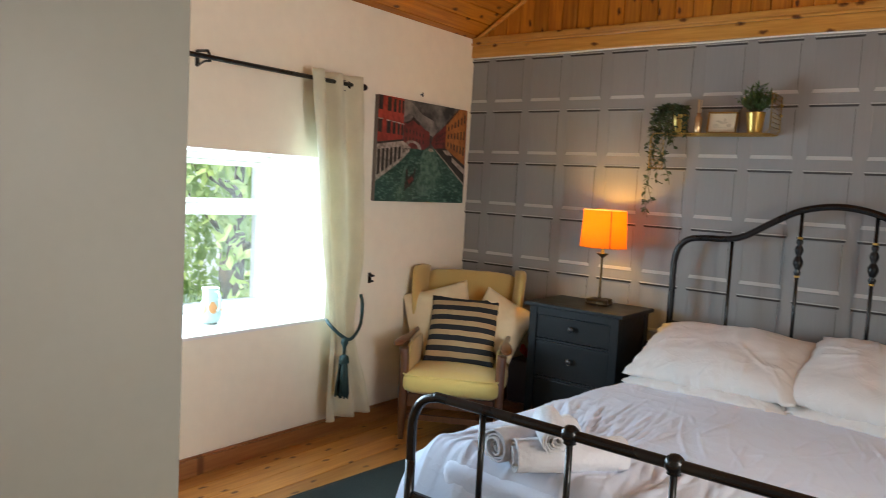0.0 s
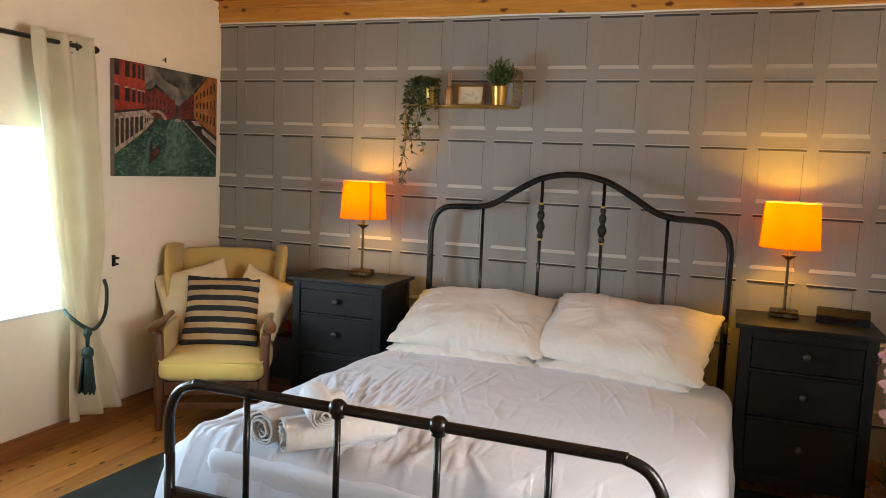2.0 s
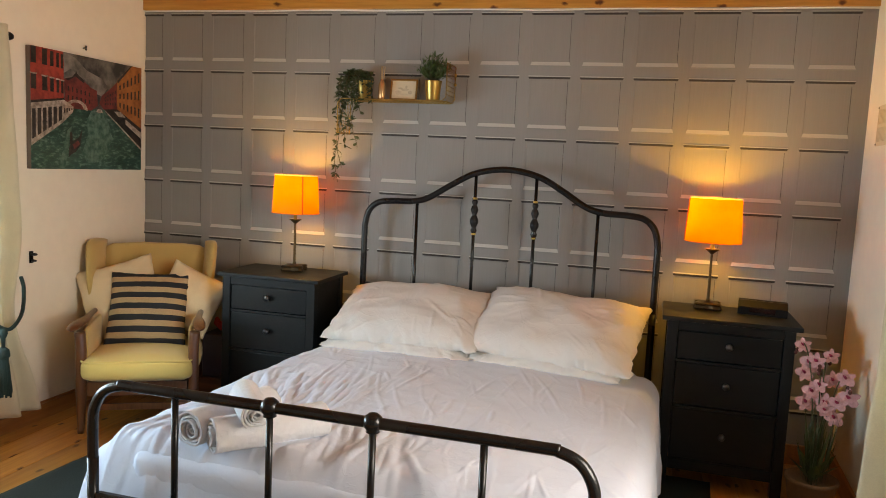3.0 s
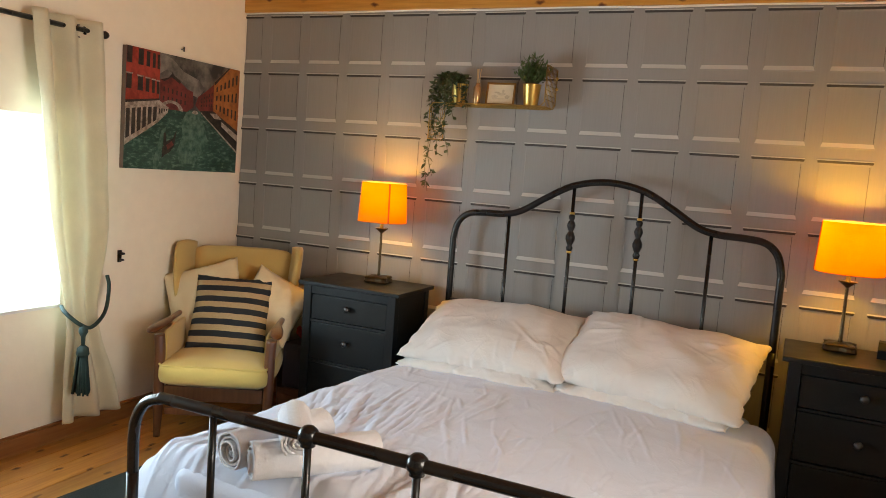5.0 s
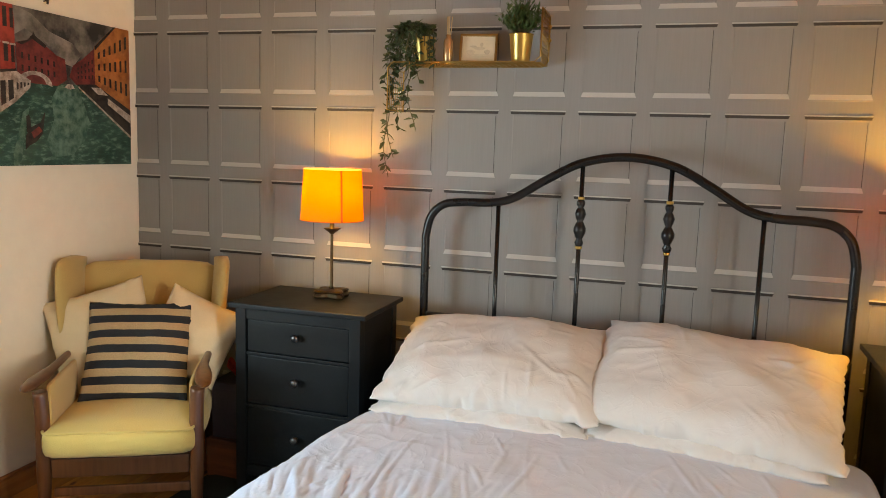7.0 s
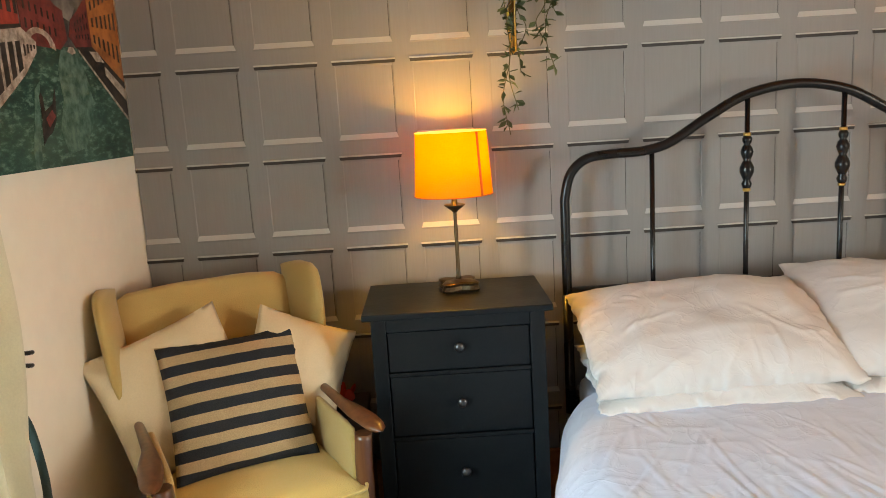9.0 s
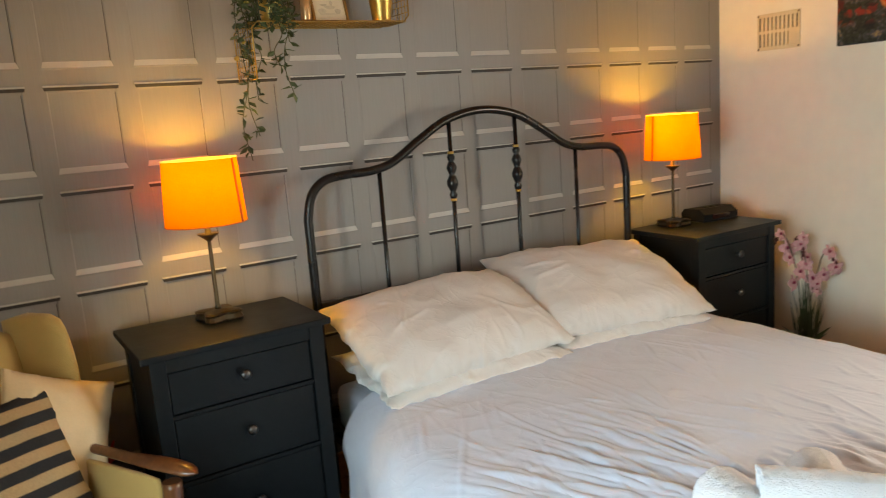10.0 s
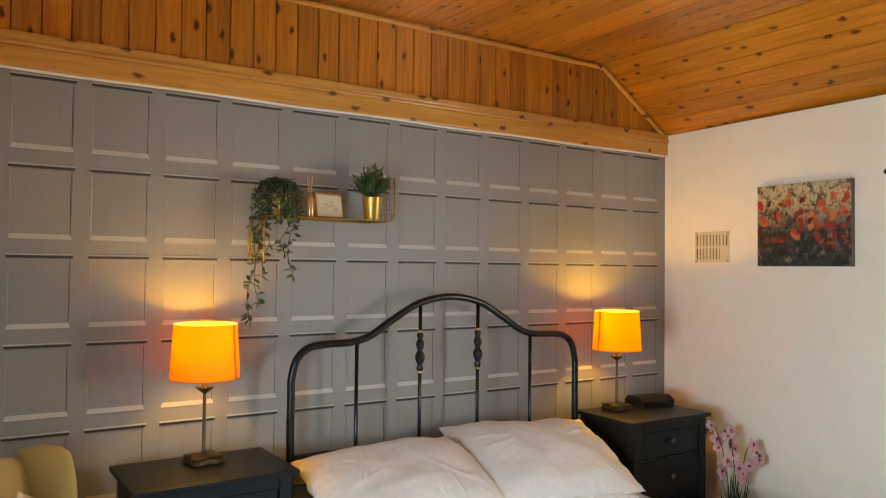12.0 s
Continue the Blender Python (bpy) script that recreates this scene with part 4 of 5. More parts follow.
def soft_box(x0, x1, y0, y1, z0, z1, r=0.04, puff=0.012, seed=0, cuts=10):
    bm = bmesh.new()
    bmesh.ops.create_cube(bm, size=1.0)
    bmesh.ops.subdivide_edges(bm, edges=bm.edges[:], cuts=cuts, use_grid_fill=True)
    c = Vector(((x0 + x1) / 2, (y0 + y1) / 2, (z0 + z1) / 2))
    hx = Vector(((x1 - x0) / 2, (y1 - y0) / 2, (z1 - z0) / 2))
    for v in bm.verts:
        p = Vector((v.co.x * 2 * hx.x, v.co.y * 2 * hx.y, v.co.z * 2 * hx.z))
        core = Vector([max(-h + r, min(h - r, q)) for q, h in zip(p, hx)])
        d = p - core
        n = d.normalized() if d.length > 1e-6 else Vector((0, 0, 0))
        q = core + n * min(d.length, r) if d.length > 1e-6 else p
        bulge = (1 - (v.co.x * 2) ** 2) * (1 - (v.co.y * 2) ** 2) + (1 - (v.co.x * 2) ** 2) * (1 - (v.co.z * 2) ** 2) + (1 - (v.co.y * 2) ** 2) * (1 - (v.co.z * 2) ** 2)
        q += n * (puff * bulge + 0.003 * noise.noise(q * 9 + Vector((seed, 0, 0))))
        v.co = c + q
    return bm


part("seat_cushion", soft_box(-0.262, 0.262, -0.045, 0.50, 0.262, 0.378, 0.042, 0.020, 1), SEAT_CLOTH, chair, "pale yellow seat cushion with piping", True)
pipe = [(sx * (0.222 + 0.034 * math.cos(q)), yc + sy * 0.034 * math.sin(q), 0.366) for sx, sy, yc, qs in ((1, -1, -0.010, (80, 45, 10)), (1, 1, 0.44, (10, 45, 80)), (-1, 1, 0.44, (80, 45, 10)), (-1, -1, -0.010, (10, 45, 80))) for q in map(radians, qs)]
part("piping", tubem(pipe, 0.005, 6, True), SEAT_CLOTH, chair)
part("front_rail", boxm(-0.235, 0.235, 0.0, 0.022, 0.185, 0.255, 0.004), CHAIR_WOOD, chair)
part("stretcher", boxm(-0.235, 0.235, 0.02, 0.038, 0.105, 0.138, 0.004), CHAIR_WOOD, chair)
part("seat_frame", boxm(-0.235, 0.235, 0.03, 0.50, 0.20, 0.262, 0.004), CHAIR_WOOD, chair)
for sx in (-1, 1):
    fx = sx * 0.262
    part("front_leg", tubem(spline([(fx, 0.0, 0.0), (fx, 0.008, 0.12), (fx, 0.012, 0.26), (fx * 1.0, 0.012, 0.42), (fx * 1.02, 0.012, 0.505)], 5), [0.016 + 0.010 * min(1, k / 8) for k in range(21)], 8), CHAIR_WOOD, chair)
    part("back_leg", tubem(spline([(fx * 0.92, 0.62, 0.0), (fx * 0.92, 0.56, 0.14), (fx * 0.92, 0.52, 0.28), (fx * 0.92, 0.54, 0.42)], 5), 0.021, 8), CHAIR_WOOD, chair)

    def arm(u, v, sx=sx, fx=fx):
        a = u * 2 * math.pi
        y = -0.055 + v * 0.50
        wid = 0.023 + 0.011 * math.sin(min(1, v * 2.2) * math.pi) - 0.012 * v
        end = math.sqrt(max(0.02, 1 - max(0, 1 - v / 0.09) ** 2))
        return Vector((fx * (1.03 + 0.10 * max(0.0, 1 - v * 2.2)) + wid * end * math.cos(a), y, 0.532 + 0.012 * math.sin(v * 2.2) - 0.006 * max(0, 1 - v * 6) + 0.0135 * end * math.sin(a)))
    part("armrest", sheet(bmesh.new(), arm, 16, 26, 0, True), CHAIR_WOOD, chair)
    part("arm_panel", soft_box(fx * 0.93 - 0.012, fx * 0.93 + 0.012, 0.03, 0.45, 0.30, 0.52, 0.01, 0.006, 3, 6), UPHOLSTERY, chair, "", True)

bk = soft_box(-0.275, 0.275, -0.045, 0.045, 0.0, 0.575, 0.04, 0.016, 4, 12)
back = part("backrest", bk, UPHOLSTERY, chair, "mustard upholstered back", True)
back.matrix_local = pose(0, 0.475, 0.315, -17, 0, 0)
for sx in (-1, 1):
    def wing(u, v, sx=sx):
        a = u * 2 * math.pi
        dep = 0.055 + 0.055 * math.sin(min(1.0, v * 1.15) * math.pi * 0.62)
        if v > 0.86:
            dep *= math.sqrt(max(0.05, 1 - ((v - 0.86) / 0.15) ** 2))
        yy = -dep * 0.75 + dep * math.sin(a)
        return Vector((sx * (0.240 + 0.03 * v + 0.24 * max(0.0, 0.06 - yy)) + 0.030 * math.cos(a), yy, 0.09 + 0.508 * v))
    wg = sheet(bmesh.new(), wing, 18, 20, 0, True)
    wg.faces.new([v for v in list(wg.verts)[-18:]])
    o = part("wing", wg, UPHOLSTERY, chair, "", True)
    o.matrix_local = pose(0, 0.475, 0.315, -17, 0, 0)


def cushion(label, m, w, hgt, thick, material, seed):
    def f(side):
        def g(u, v):
            a, c = u * 2 - 1, v * 2 - 1
            prof = (max(0.0, 1 - abs(a) ** 2.2) * max(0.0, 1 - abs(c) ** 2.2)) ** 0.7
            p = Vector((a * 2 + seed, c * 2, side))
            pucker = 0.006 * math.sin(9 * a + 4 * c + seed) * max(abs(a), abs(c)) ** 3 * prof ** 0.3 + 0.004 * noise.noise(p * 3)
            return Vector((a * w / 2 * (1 - 0.06 * (1 - c * c) * abs(a) ** 4), c * hgt / 2 * (1 - 0.06 * (1 - a * a) * abs(c) ** 4), side * (prof * thick / 2 * (1 + 0.25 * noise.noise(p)) + 0.002) + pucker))
        return g
    bm = sheet(bmesh.new(), f(1), 30, 30)
    sheet(bm, f(-1), 30, 30)
    bmesh.ops.remove_doubles(bm, verts=bm.verts[:], dist=0.005)
    bmesh.ops.recalc_face_normals(bm, faces=bm.faces[:])
    ob = tagged(part("cushion", bm, material, smooth=True), label, "cushion", "armchair cushions")
    ob.matrix_world = m
    return ob


cushion("navy and tan striped square cushion on the armchair", CHAIR @ pose(0.002, 0.312, 0.566, 63, 0, -3), 0.41, 0.40, 0.12, STRIPES, 1)
cushion("plain cream satin cushion leaning in the armchair", CHAIR @ pose(-0.148, 0.400, 0.598, 70, -17, 0), 0.41, 0.41, 0.09, CUSHION_CREAM, 2)
cushion("plain cream satin cushion leaning in the armchair", CHAIR @ pose(0.205, 0.372, 0.605, 70, 25, -6), 0.33, 0.33, 0.09, CUSHION_CREAM, 3)

def carton(name, m, x, y, z, material, label, category):
    c = thing(name, m, label, category)
    part("body", boxm(0, x, -y, 0, 0, z - 0.03, 0.004), material, c)
    part("lid", boxm(-0.003, x + 0.003, -y - 0.003, 0.003, z - 0.032, z, 0.004), material, c)
    return c


carton("wooden_box", pose(0.61, -0.10, 0, 0, 0, 0), 0.15, 0.26, 0.17, BOX_BROWN, "low reddish-brown wooden box behind the armchair", "box")
carton("storage_box", pose(0.615, -0.11, 0.17, 0, 0, 2), 0.14, 0.23, 0.24, BOX_DARK, "dark purple card box standing on the wooden box", "box")


def ribbon_bow(m):
    def f(u, v):
        a = u * 2 * math.pi
        r = 0.038 * (0.5 + 0.5 * abs(math.sin(2.5 * a))) * (0.3 + v)
        return Vector((r * math.cos(a), r * math.sin(a), 0.05 * v * (1 + 0.4 * math.sin(5 * a)) + 0.004))
    ob = tagged(part("ribbon_bow", sheet(bmesh.new(), f, 60, 8, 0, True), RED_CLOTH, smooth=True), "crumpled red cloth bow on the storage box", "bow")
    ob.matrix_world = m
    ob.modifiers.new("thickness", "SOLIDIFY").thickness = 0.003


ribbon_bow(pose(0.68, -0.235, 0.410))

# ---- curtains ----
def curtain(m, top, bottom, tied, label, group):
    """A hanging cloth in deep folds, gathered at the tie. Local y runs along the rod, x into the room."""
    c = thing("curtain", m, label, "curtain", group)

    def f(u, v):
        z = top + (bottom - top) * v
        folds = 2.6 if tied else 4.5
        ph = u * folds * 2 * math.pi
        if tied:
            tie_v = tied[0]
            g = math.exp(-((v - tie_v) / 0.16) ** 2)
            wide = 0.30 * (1 - 0.50 * g) + 0.20 * max(0, v - tie_v) + 0.07 * (1 - v)
            mid = -0.180 + 0.180 * v + tied[1] * g
            deep = 0.052 * (1 - 0.45 * g)
        else:
            wide, mid, deep = 0.46 + 0.03 * v, -0.24, 0.105
        y = mid + (u - 0.5) * wide
        x = deep * (0.72 * math.sin(ph) + 0.28 * math.sin(ph * 0.5 + 1.3 + v)) * (0.75 + 0.25 * math.sin(v * 5 + u * 4)) + 0.008 * noise.noise(Vector((u * 5, v * 7, top)))
        return Vector((x, y, z))
    cl = part("cloth", sheet(bmesh.new(), f, 150, 70), CURTAIN, c, "", True)
    so = cl.modifiers.new("thickness", "SOLIDIFY")
    so.thickness = 0.003
    for k in range(2 if tied else 4):
        u = (k + 0.75) / (2.6 if tied else 4.5)
        p = f(u, 0.028)
        ring = bmesh.new()
        tube(ring, [(p.x, p.y + 0.026 * math.cos(q), p.z + 0.026 * math.sin(q)) for q in (2 * math.pi * i / 20 for i in range(20))], 0.004, 6, True)
        part("eyelet", ring, KNOB_METAL, c, "metal eyelet")
    return c


def curtain_rod(m, y0, y1, brackets, off, label):
    """A rod along local y, held off the wall at local x = 0."""
    r = thing("curtain_rod", m, label, "curtain rod", "curtain rods")
    part("rod", tubem([(off, y0, 0), (off, y1, 0)], 0.011, 12), BLACK_METAL, r)
    for y, s in ((y0, -1), (y1, 1)):
        fin = lathem([(0.013, 0), (0.015, 0.010), (0.008, 0.016), (0.014, 0.024), (0.019, 0.036), (0.014, 0.050), (0.004, 0.060)], 16)
        ob = part("finial", fin, BLACK_METAL, r)
        ob.matrix_local = pose(off, y, 0, -90 * s, 0, 0)
    for y in brackets:
        bm = bmesh.new()
        tube(bm, [(0.002, y, 0.035), (off - 0.02, y, 0.030), (off, y, 0.0)], 0.006, 8)
        tube(bm, [(0.002, y, 0.035), (0.002, y, -0.030)], 0.010, 8)
        tube(bm, [(0.002, y, -0.030), (off * 0.6, y, -0.012), (off, y, -0.014)], 0.005, 8)
        part("bracket", bm, BLACK_METAL, r)
    return r


curtain_rod(pose(0, 0, 1.880), -2.98, -1.135, (-2.90, -2.04, -1.20), 0.10, "black metal curtain rod with finials on plaster wall")
curtain(pose(0.10, -1.105, 0), 1.925, 0.115, (0.73, -0.03), "cream damask eyelet curtain tied back with a cord", "curtains")
tie = thing("curtain_tieback", pose(0.10, -1.24, 0.60), "dark green cord tieback with a long tassel", "tieback")
part("cord", tubem(spline([(-0.05, 0.24, 0.165), (-0.02, 0.225, 0.11), (0.03, 0.16, 0.01), (0.085, 0.04, -0.035), (0.078, -0.02, -0.015), (0.03, -0.055, 0.035), (-0.04, -0.02, 0.05)], 8), 0.009, 8), TASSEL, tie)
part("knot", lathem([(0.006, 0.0), (0.018, -0.012), (0.020, -0.03), (0.010, -0.05), (0.008, -0.10)], 14, (0.09, -0.01, -0.02)), TASSEL, tie)
ts = bmesh.new()
lathe(ts, [(0.010, 0.0), (0.024, -0.012), (0.028, -0.04), (0.022, -0.05)], 16, (0.09, -0.01, -0.11))
for k in range(46):
    a = k * 2.4
    r0, r1 = 0.020 * math.sqrt((k % 7 + 1) / 7), 0.040 * math.sqrt((k % 7 + 1) / 7)
    tube(ts, [(0.09 + r0 * math.cos(a), -0.01 + r0 * math.sin(a), -0.15), (0.09 + r1 * math.cos(a), -0.01 + r1 * math.sin(a), -0.325 - 0.012 * math.sin(k * 1.7))], 0.0045, 4)
part("tassel", ts, TASSEL, tie)
hook = thing("tieback_hook", pose(0, -0.885, 0.845), "small black metal tieback hook on the wall", "hook")
part("plate", boxm(0, 0.004, -0.012, 0.012, -0.030, 0.030, 0.001), BLACK_METAL, hook)
part("prong", tubem(spline([(0.0, 0, 0.012), (0.03, -0.003, 0.014), (0.045, -0.012, 0.018), (0.045, -0.03, 0.022)], 6), 0.0055, 8), BLACK_METAL, hook)
part("prong", tubem(spline([(0.0, 0, -0.018), (0.026, -0.003, -0.017), (0.040, -0.012, -0.014), (0.04, -0.028, -0.010)], 6), 0.0055, 8), BLACK_METAL, hook)

curtain_rod(EAST @ pose(0, 0, 1.955, 0, 0, 180) @ pose(0, 0, 0), 1.48, 3.25, (1.62, 3.15), 0.20, "black metal curtain rod with finials on side wall")
curtain(pose(3.645, -1.47, 0, 0, 0, -3), 1.99, 0.06, None, "pale cream damask curtain hanging full length", "curtains")

# ---- pictures, vent, nail ----
canvas = thing("canal_canvas", pose(0.0, -0.905, 1.283), "unframed canvas print of a green canal between houses", "picture")
part("stretcher", boxm(0.002, 0.028, 0, 0.83, 0, 0.590, 0.002), CANVAS_EDGE, canvas)
CW, CH = 0.83, 0.590


def ink(name, pts, material, layer):
    bm = bmesh.new()
    prism(bm, [(u * CW, (1 - v) * CH) for u, v in pts], 0.0281 + 0.0006 * layer, 0.0285 + 0.0006 * layer, "x")
    return part(name, bm, material, canvas)


def ink_windows(corners, cols, rows, layer, fill=0.42, tall=(0.22, 0.75)):
    """Small dark openings in perspective on a printed facade."""
    (a, b_, c, d) = [Vector(p) for p in corners]
    for i in range(cols):
        for j in range(rows):
            s0, s1 = (i + 0.5 - fill / 2) / cols, (i + 0.5 + fill / 2) / cols
            t0, t1 = (j + tall[0]) / rows, (j + tall[1]) / rows
            q = [(a.lerp(b_, s)).lerp(d.lerp(c, s), t) for s, t in ((s0, t0), (s1, t0), (s1, t1), (s0, t1))]
            ink("printed_window", [(p.x, p.y) for p in q], DARK_INK, layer)


ink("printed_sky", [(0, 0), (1, 0), (1, 0.55), (0, 0.55)], SKY_INK, 0)
ink("printed_bright_cloud", [(0.26, 0.0), (0.36, 0.03), (0.46, 0.12), (0.60, 0.17), (0.66, 0.24), (0.60, 0.33), (0.53, 0.31), (0.44, 0.20), (0.32, 0.13), (0.26, 0.18)], CLOUD_INK, 1)
ink("printed_water", [(0, 0.70), (0.34, 0.46), (0.63, 0.45), (1, 0.78), (1, 1), (0, 1)], WATER_INK, 1)
ink("printed_reflection", [(0.50, 0.47), (0.63, 0.47), (0.66, 0.56), (0.70, 0.70), (0.66, 0.84), (0.58, 0.93), (0.46, 0.95), (0.42, 0.84), (0.47, 0.70), (0.46, 0.56)], GLINT_INK, 2)
ink("printed_reflection", [(0.23, 0.92), (0.27, 0.76), (0.29, 0.66), (0.33, 0.62), (0.30, 0.78), (0.27, 0.98), (0.23, 1.0)], GLINT_INK, 2)
ink("printed_house", [(0.265, 0.225), (0.33, 0.20), (0.36, 0.165), (0.43, 0.215), (0.50, 0.27), (0.55, 0.285), (0.56, 0.42), (0.50, 0.47), (0.27, 0.47)], DULL_RED_INK, 2)
ink("printed_roof", [(0.27, 0.225), (0.33, 0.20), (0.36, 0.160), (0.365, 0.14), (0.375, 0.165), (0.44, 0.215), (0.43, 0.235), (0.36, 0.19), (0.30, 0.235)], DARK_INK, 3)
ink_windows([(0.28, 0.26), (0.50, 0.30), (0.50, 0.43), (0.28, 0.42)], 6, 2, 3, 0.28)
ink("printed_house", [(0, 0), (0.255, 0.0), (0.262, 0.10), (0.258, 0.395), (0, 0.445)], RED_INK, 3)
for u0, u1 in ((0.002, 0.042), (0.088, 0.128), (0.150, 0.178), (0.200, 0.222), (0.238, 0.256)):
    for v0, v1 in ((0.0, 0.135), (0.225, 0.345)):
        d = 0.10 * u0
        ink("printed_window", [(u0 - 0.006, v0 + d - 0.012), (u1 + 0.006, v0 + d - 0.012), (u1 + 0.006, v0 + d), (u0 - 0.006, v0 + d)], STONE_INK, 5) if v0 else None
        ink("printed_window", [(u0, v0 + d), (u1, v0 + d), (u1, v1 + d * 0.3), (u0, v1 + d * 0.3)], DARK_INK, 4)
ink("printed_cornice", [(0, 0.440), (0.258, 0.390), (0.262, 0.405), (0, 0.462)], DARK_INK, 5)
ink("printed_arcade", [(0, 0.462), (0.262, 0.405), (0.34, 0.455), (0.335, 0.50), (0.25, 0.60), (0.0, 0.81)], STONE_INK, 4)
ink_windows([(0.0, 0.51), (0.25, 0.46), (0.25, 0.57), (0.0, 0.76)], 6, 1, 5, 0.66, (0.0, 1.0))
ink_windows([(0.255, 0.45), (0.335, 0.465), (0.335, 0.485), (0.255, 0.55)], 4, 1, 5, 0.5)
ink("printed_house", [(0.575, 0.40), (0.60, 0.32), (0.66, 0.27), (0.745, 0.18), (0.745, 0.46), (0.62, 0.45)], DULL_RED_INK, 2)
ink_windows([(0.62, 0.33), (0.74, 0.24), (0.74, 0.41), (0.62, 0.41)], 5, 3, 3, 0.3)
ink("printed_house", [(0.745, 0.165), (0.86, 0.03), (0.89, 0.0), (1, 0.0), (1, 0.595), (0.745, 0.43)], ORANGE_INK, 3)
ink_windows([(0.755, 0.20), (0.99, 0.0), (0.99, 0.54), (0.755, 0.42)], 6, 3, 4, 0.36)
ink("printed_cornice", [(0.745, 0.165), (0.86, 0.03), (0.885, 0.0), (0.90, 0.0), (0.875, 0.03), (0.75, 0.19)], DARK_INK, 5)
ink("printed_quay", [(0.62, 0.445), (0.745, 0.43), (1, 0.595), (1, 0.80), (0.63, 0.46)], DARK_INK, 4)
ink("printed_awning", [(0.715, 0.455), (0.78, 0.45), (0.83, 0.50), (0.76, 0.50)], STONE_INK, 5)
ink("printed_awning", [(0.83, 0.52), (1.0, 0.635), (1.0, 0.695), (0.83, 0.565)], STONE_INK, 5)
ink("printed_quay_edge", [(0.63, 0.455), (1.0, 0.79), (1.0, 0.81), (0.63, 0.468)], STONE_INK, 5)
arch_in = [(0.365 + 0.062 * math.cos(a), 0.465 - 0.050 * math.sin(a)) for a in [math.pi * k / 10 for k in range(11)]]
arch_out = [(0.365 + 0.100 * math.cos(a), 0.480 - 0.090 * math.sin(a)) for a in [math.pi * (10 - k) / 10 for k in range(11)]]
ink("printed_bridge", arch_in + arch_out, STONE_INK, 5)
ink("printed_launch", [(0.54, 0.475), (0.56, 0.45), (0.59, 0.45), (0.605, 0.475), (0.575, 0.485)], STONE_INK, 5)
ink("printed_boat", [(0.295, 0.90), (0.300, 0.81), (0.325, 0.755), (0.385, 0.720), (0.412, 0.650), (0.416, 0.655), (0.405, 0.735), (0.398, 0.79), (0.36, 0.845), (0.32, 0.87)], DARK_INK, 5)
ink("printed_boat_cabin", [(0.330, 0.785), (0.375, 0.745), (0.395, 0.775), (0.345, 0.825)], DULL_RED_INK, 6)
# the figure standing in the gondola, as a plain dark shape
ink("printed_boat_figure", [(0.305, 0.685), (0.318, 0.670), (0.328, 0.690), (0.330, 0.775), (0.306, 0.785)], DARK_INK, 6)
nail = tagged(part("picture_nail", box(tubem([(0.0, 0, 0), (0.022, 0, 0.004)], 0.003, 8), 0.016, 0.022, -0.004, 0.004, -0.012, 0.014, 0.002), KNOB_METAL), "small metal picture nail in the plaster", "nail")
nail.matrix_world = pose(0, -0.515, 1.918)

poppies = thing("poppy_canvas", EAST @ pose(-0.034, -1.175, 1.548), "unframed canvas painting of red poppies", "picture")
part("stretcher", boxm(0.006, 0.032, 0, 0.507, 0, 0.417, 0.002), CANVAS_EDGE, poppies)
part("painted_face", boxm(0.003, 0.0058, 0.001, 0.506, 0.001, 0.416), POPPY_INK, poppies)

vent = thing("wall_vent", EAST @ pose(0, -0.352, 1.655), "cream plastic wall vent with two rows of slots", "vent")
b = bmesh.new()
vw, vh = 0.117, 0.087
box(b, -0.006, -0.001, -vw, vw, vh - 0.018, vh, 0.001)
box(b, -0.006, -0.001, -vw, vw, -vh, -vh + 0.018, 0.001)
box(b, -0.006, -0.001, -vw, vw, -0.007, 0.007, 0.0005)
for k in range(11):
    y = -vw + 0.006 + k * (2 * vw - 0.012) / 10
    hw = 0.0095 if 0 < k < 10 else 0.006
    for z0, z1 in ((-vh + 0.018, -0.007), (0.007, vh - 0.018)):
        box(b, -0.006, -0.001, y - hw * 0.78, y + hw * 0.78, z0, z1)
box(b, -0.0065, -0.001, -vw + 0.01, -vw + 0.06, -vh + 0.018, -0.007)
part("grille", b, IVORY, vent)
# dark plate whose colour gives the shade seen through the slots
part("backing", boxm(-0.002, 0.0, -vw + 0.004, vw - 0.004, -vh + 0.01, vh - 0.01), SLOT, vent)
for sy in (-1, 1):
    for sz in (-1, 1):
        s = part("screw", lathem([(0.0045, 0), (0.004, 0.002), (0.001, 0.0025)], 10), ANTIQUE, vent)
        s.matrix_local = pose(-0.006, sy * (vw - 0.008), sz * (vh - 0.008), 0, -90, 0)

# ---- wall shelf and what stands on it ----
SX0, SX1, SD, SZ = 1.315, 1.905, -0.185, 1.722
shelf = thing("wire_shelf", pose(0, 0, 0), "brass wire wall shelf, one side turned up, one down", "shelf")
r = 0.0028
out = [(SX0, SD, SZ - 0.18), (SX0, SD, SZ - 0.02), (SX0 + 0.02, SD, SZ), (SX1 - 0.02, SD, SZ), (SX1, SD, SZ + 0.02), (SX1, SD, SZ + 0.19)]
for y in (SD, -0.006):
    part("frame_wire", tubem([(x, y, z) for x, _, z in out], r, 8), SHELF_BRASS, shelf)
for x, z in ((SX0, SZ - 0.18), (SX1, SZ + 0.19)):
    part("frame_wire", tubem([(x, SD, z), (x, -0.006, z)], r, 8), SHELF_BRASS, shelf)


def wires(pairs):
    for p, q in pairs:
        part("wire", tubem([p, q], 0.0014, 5), SHELF_BRASS, shelf)


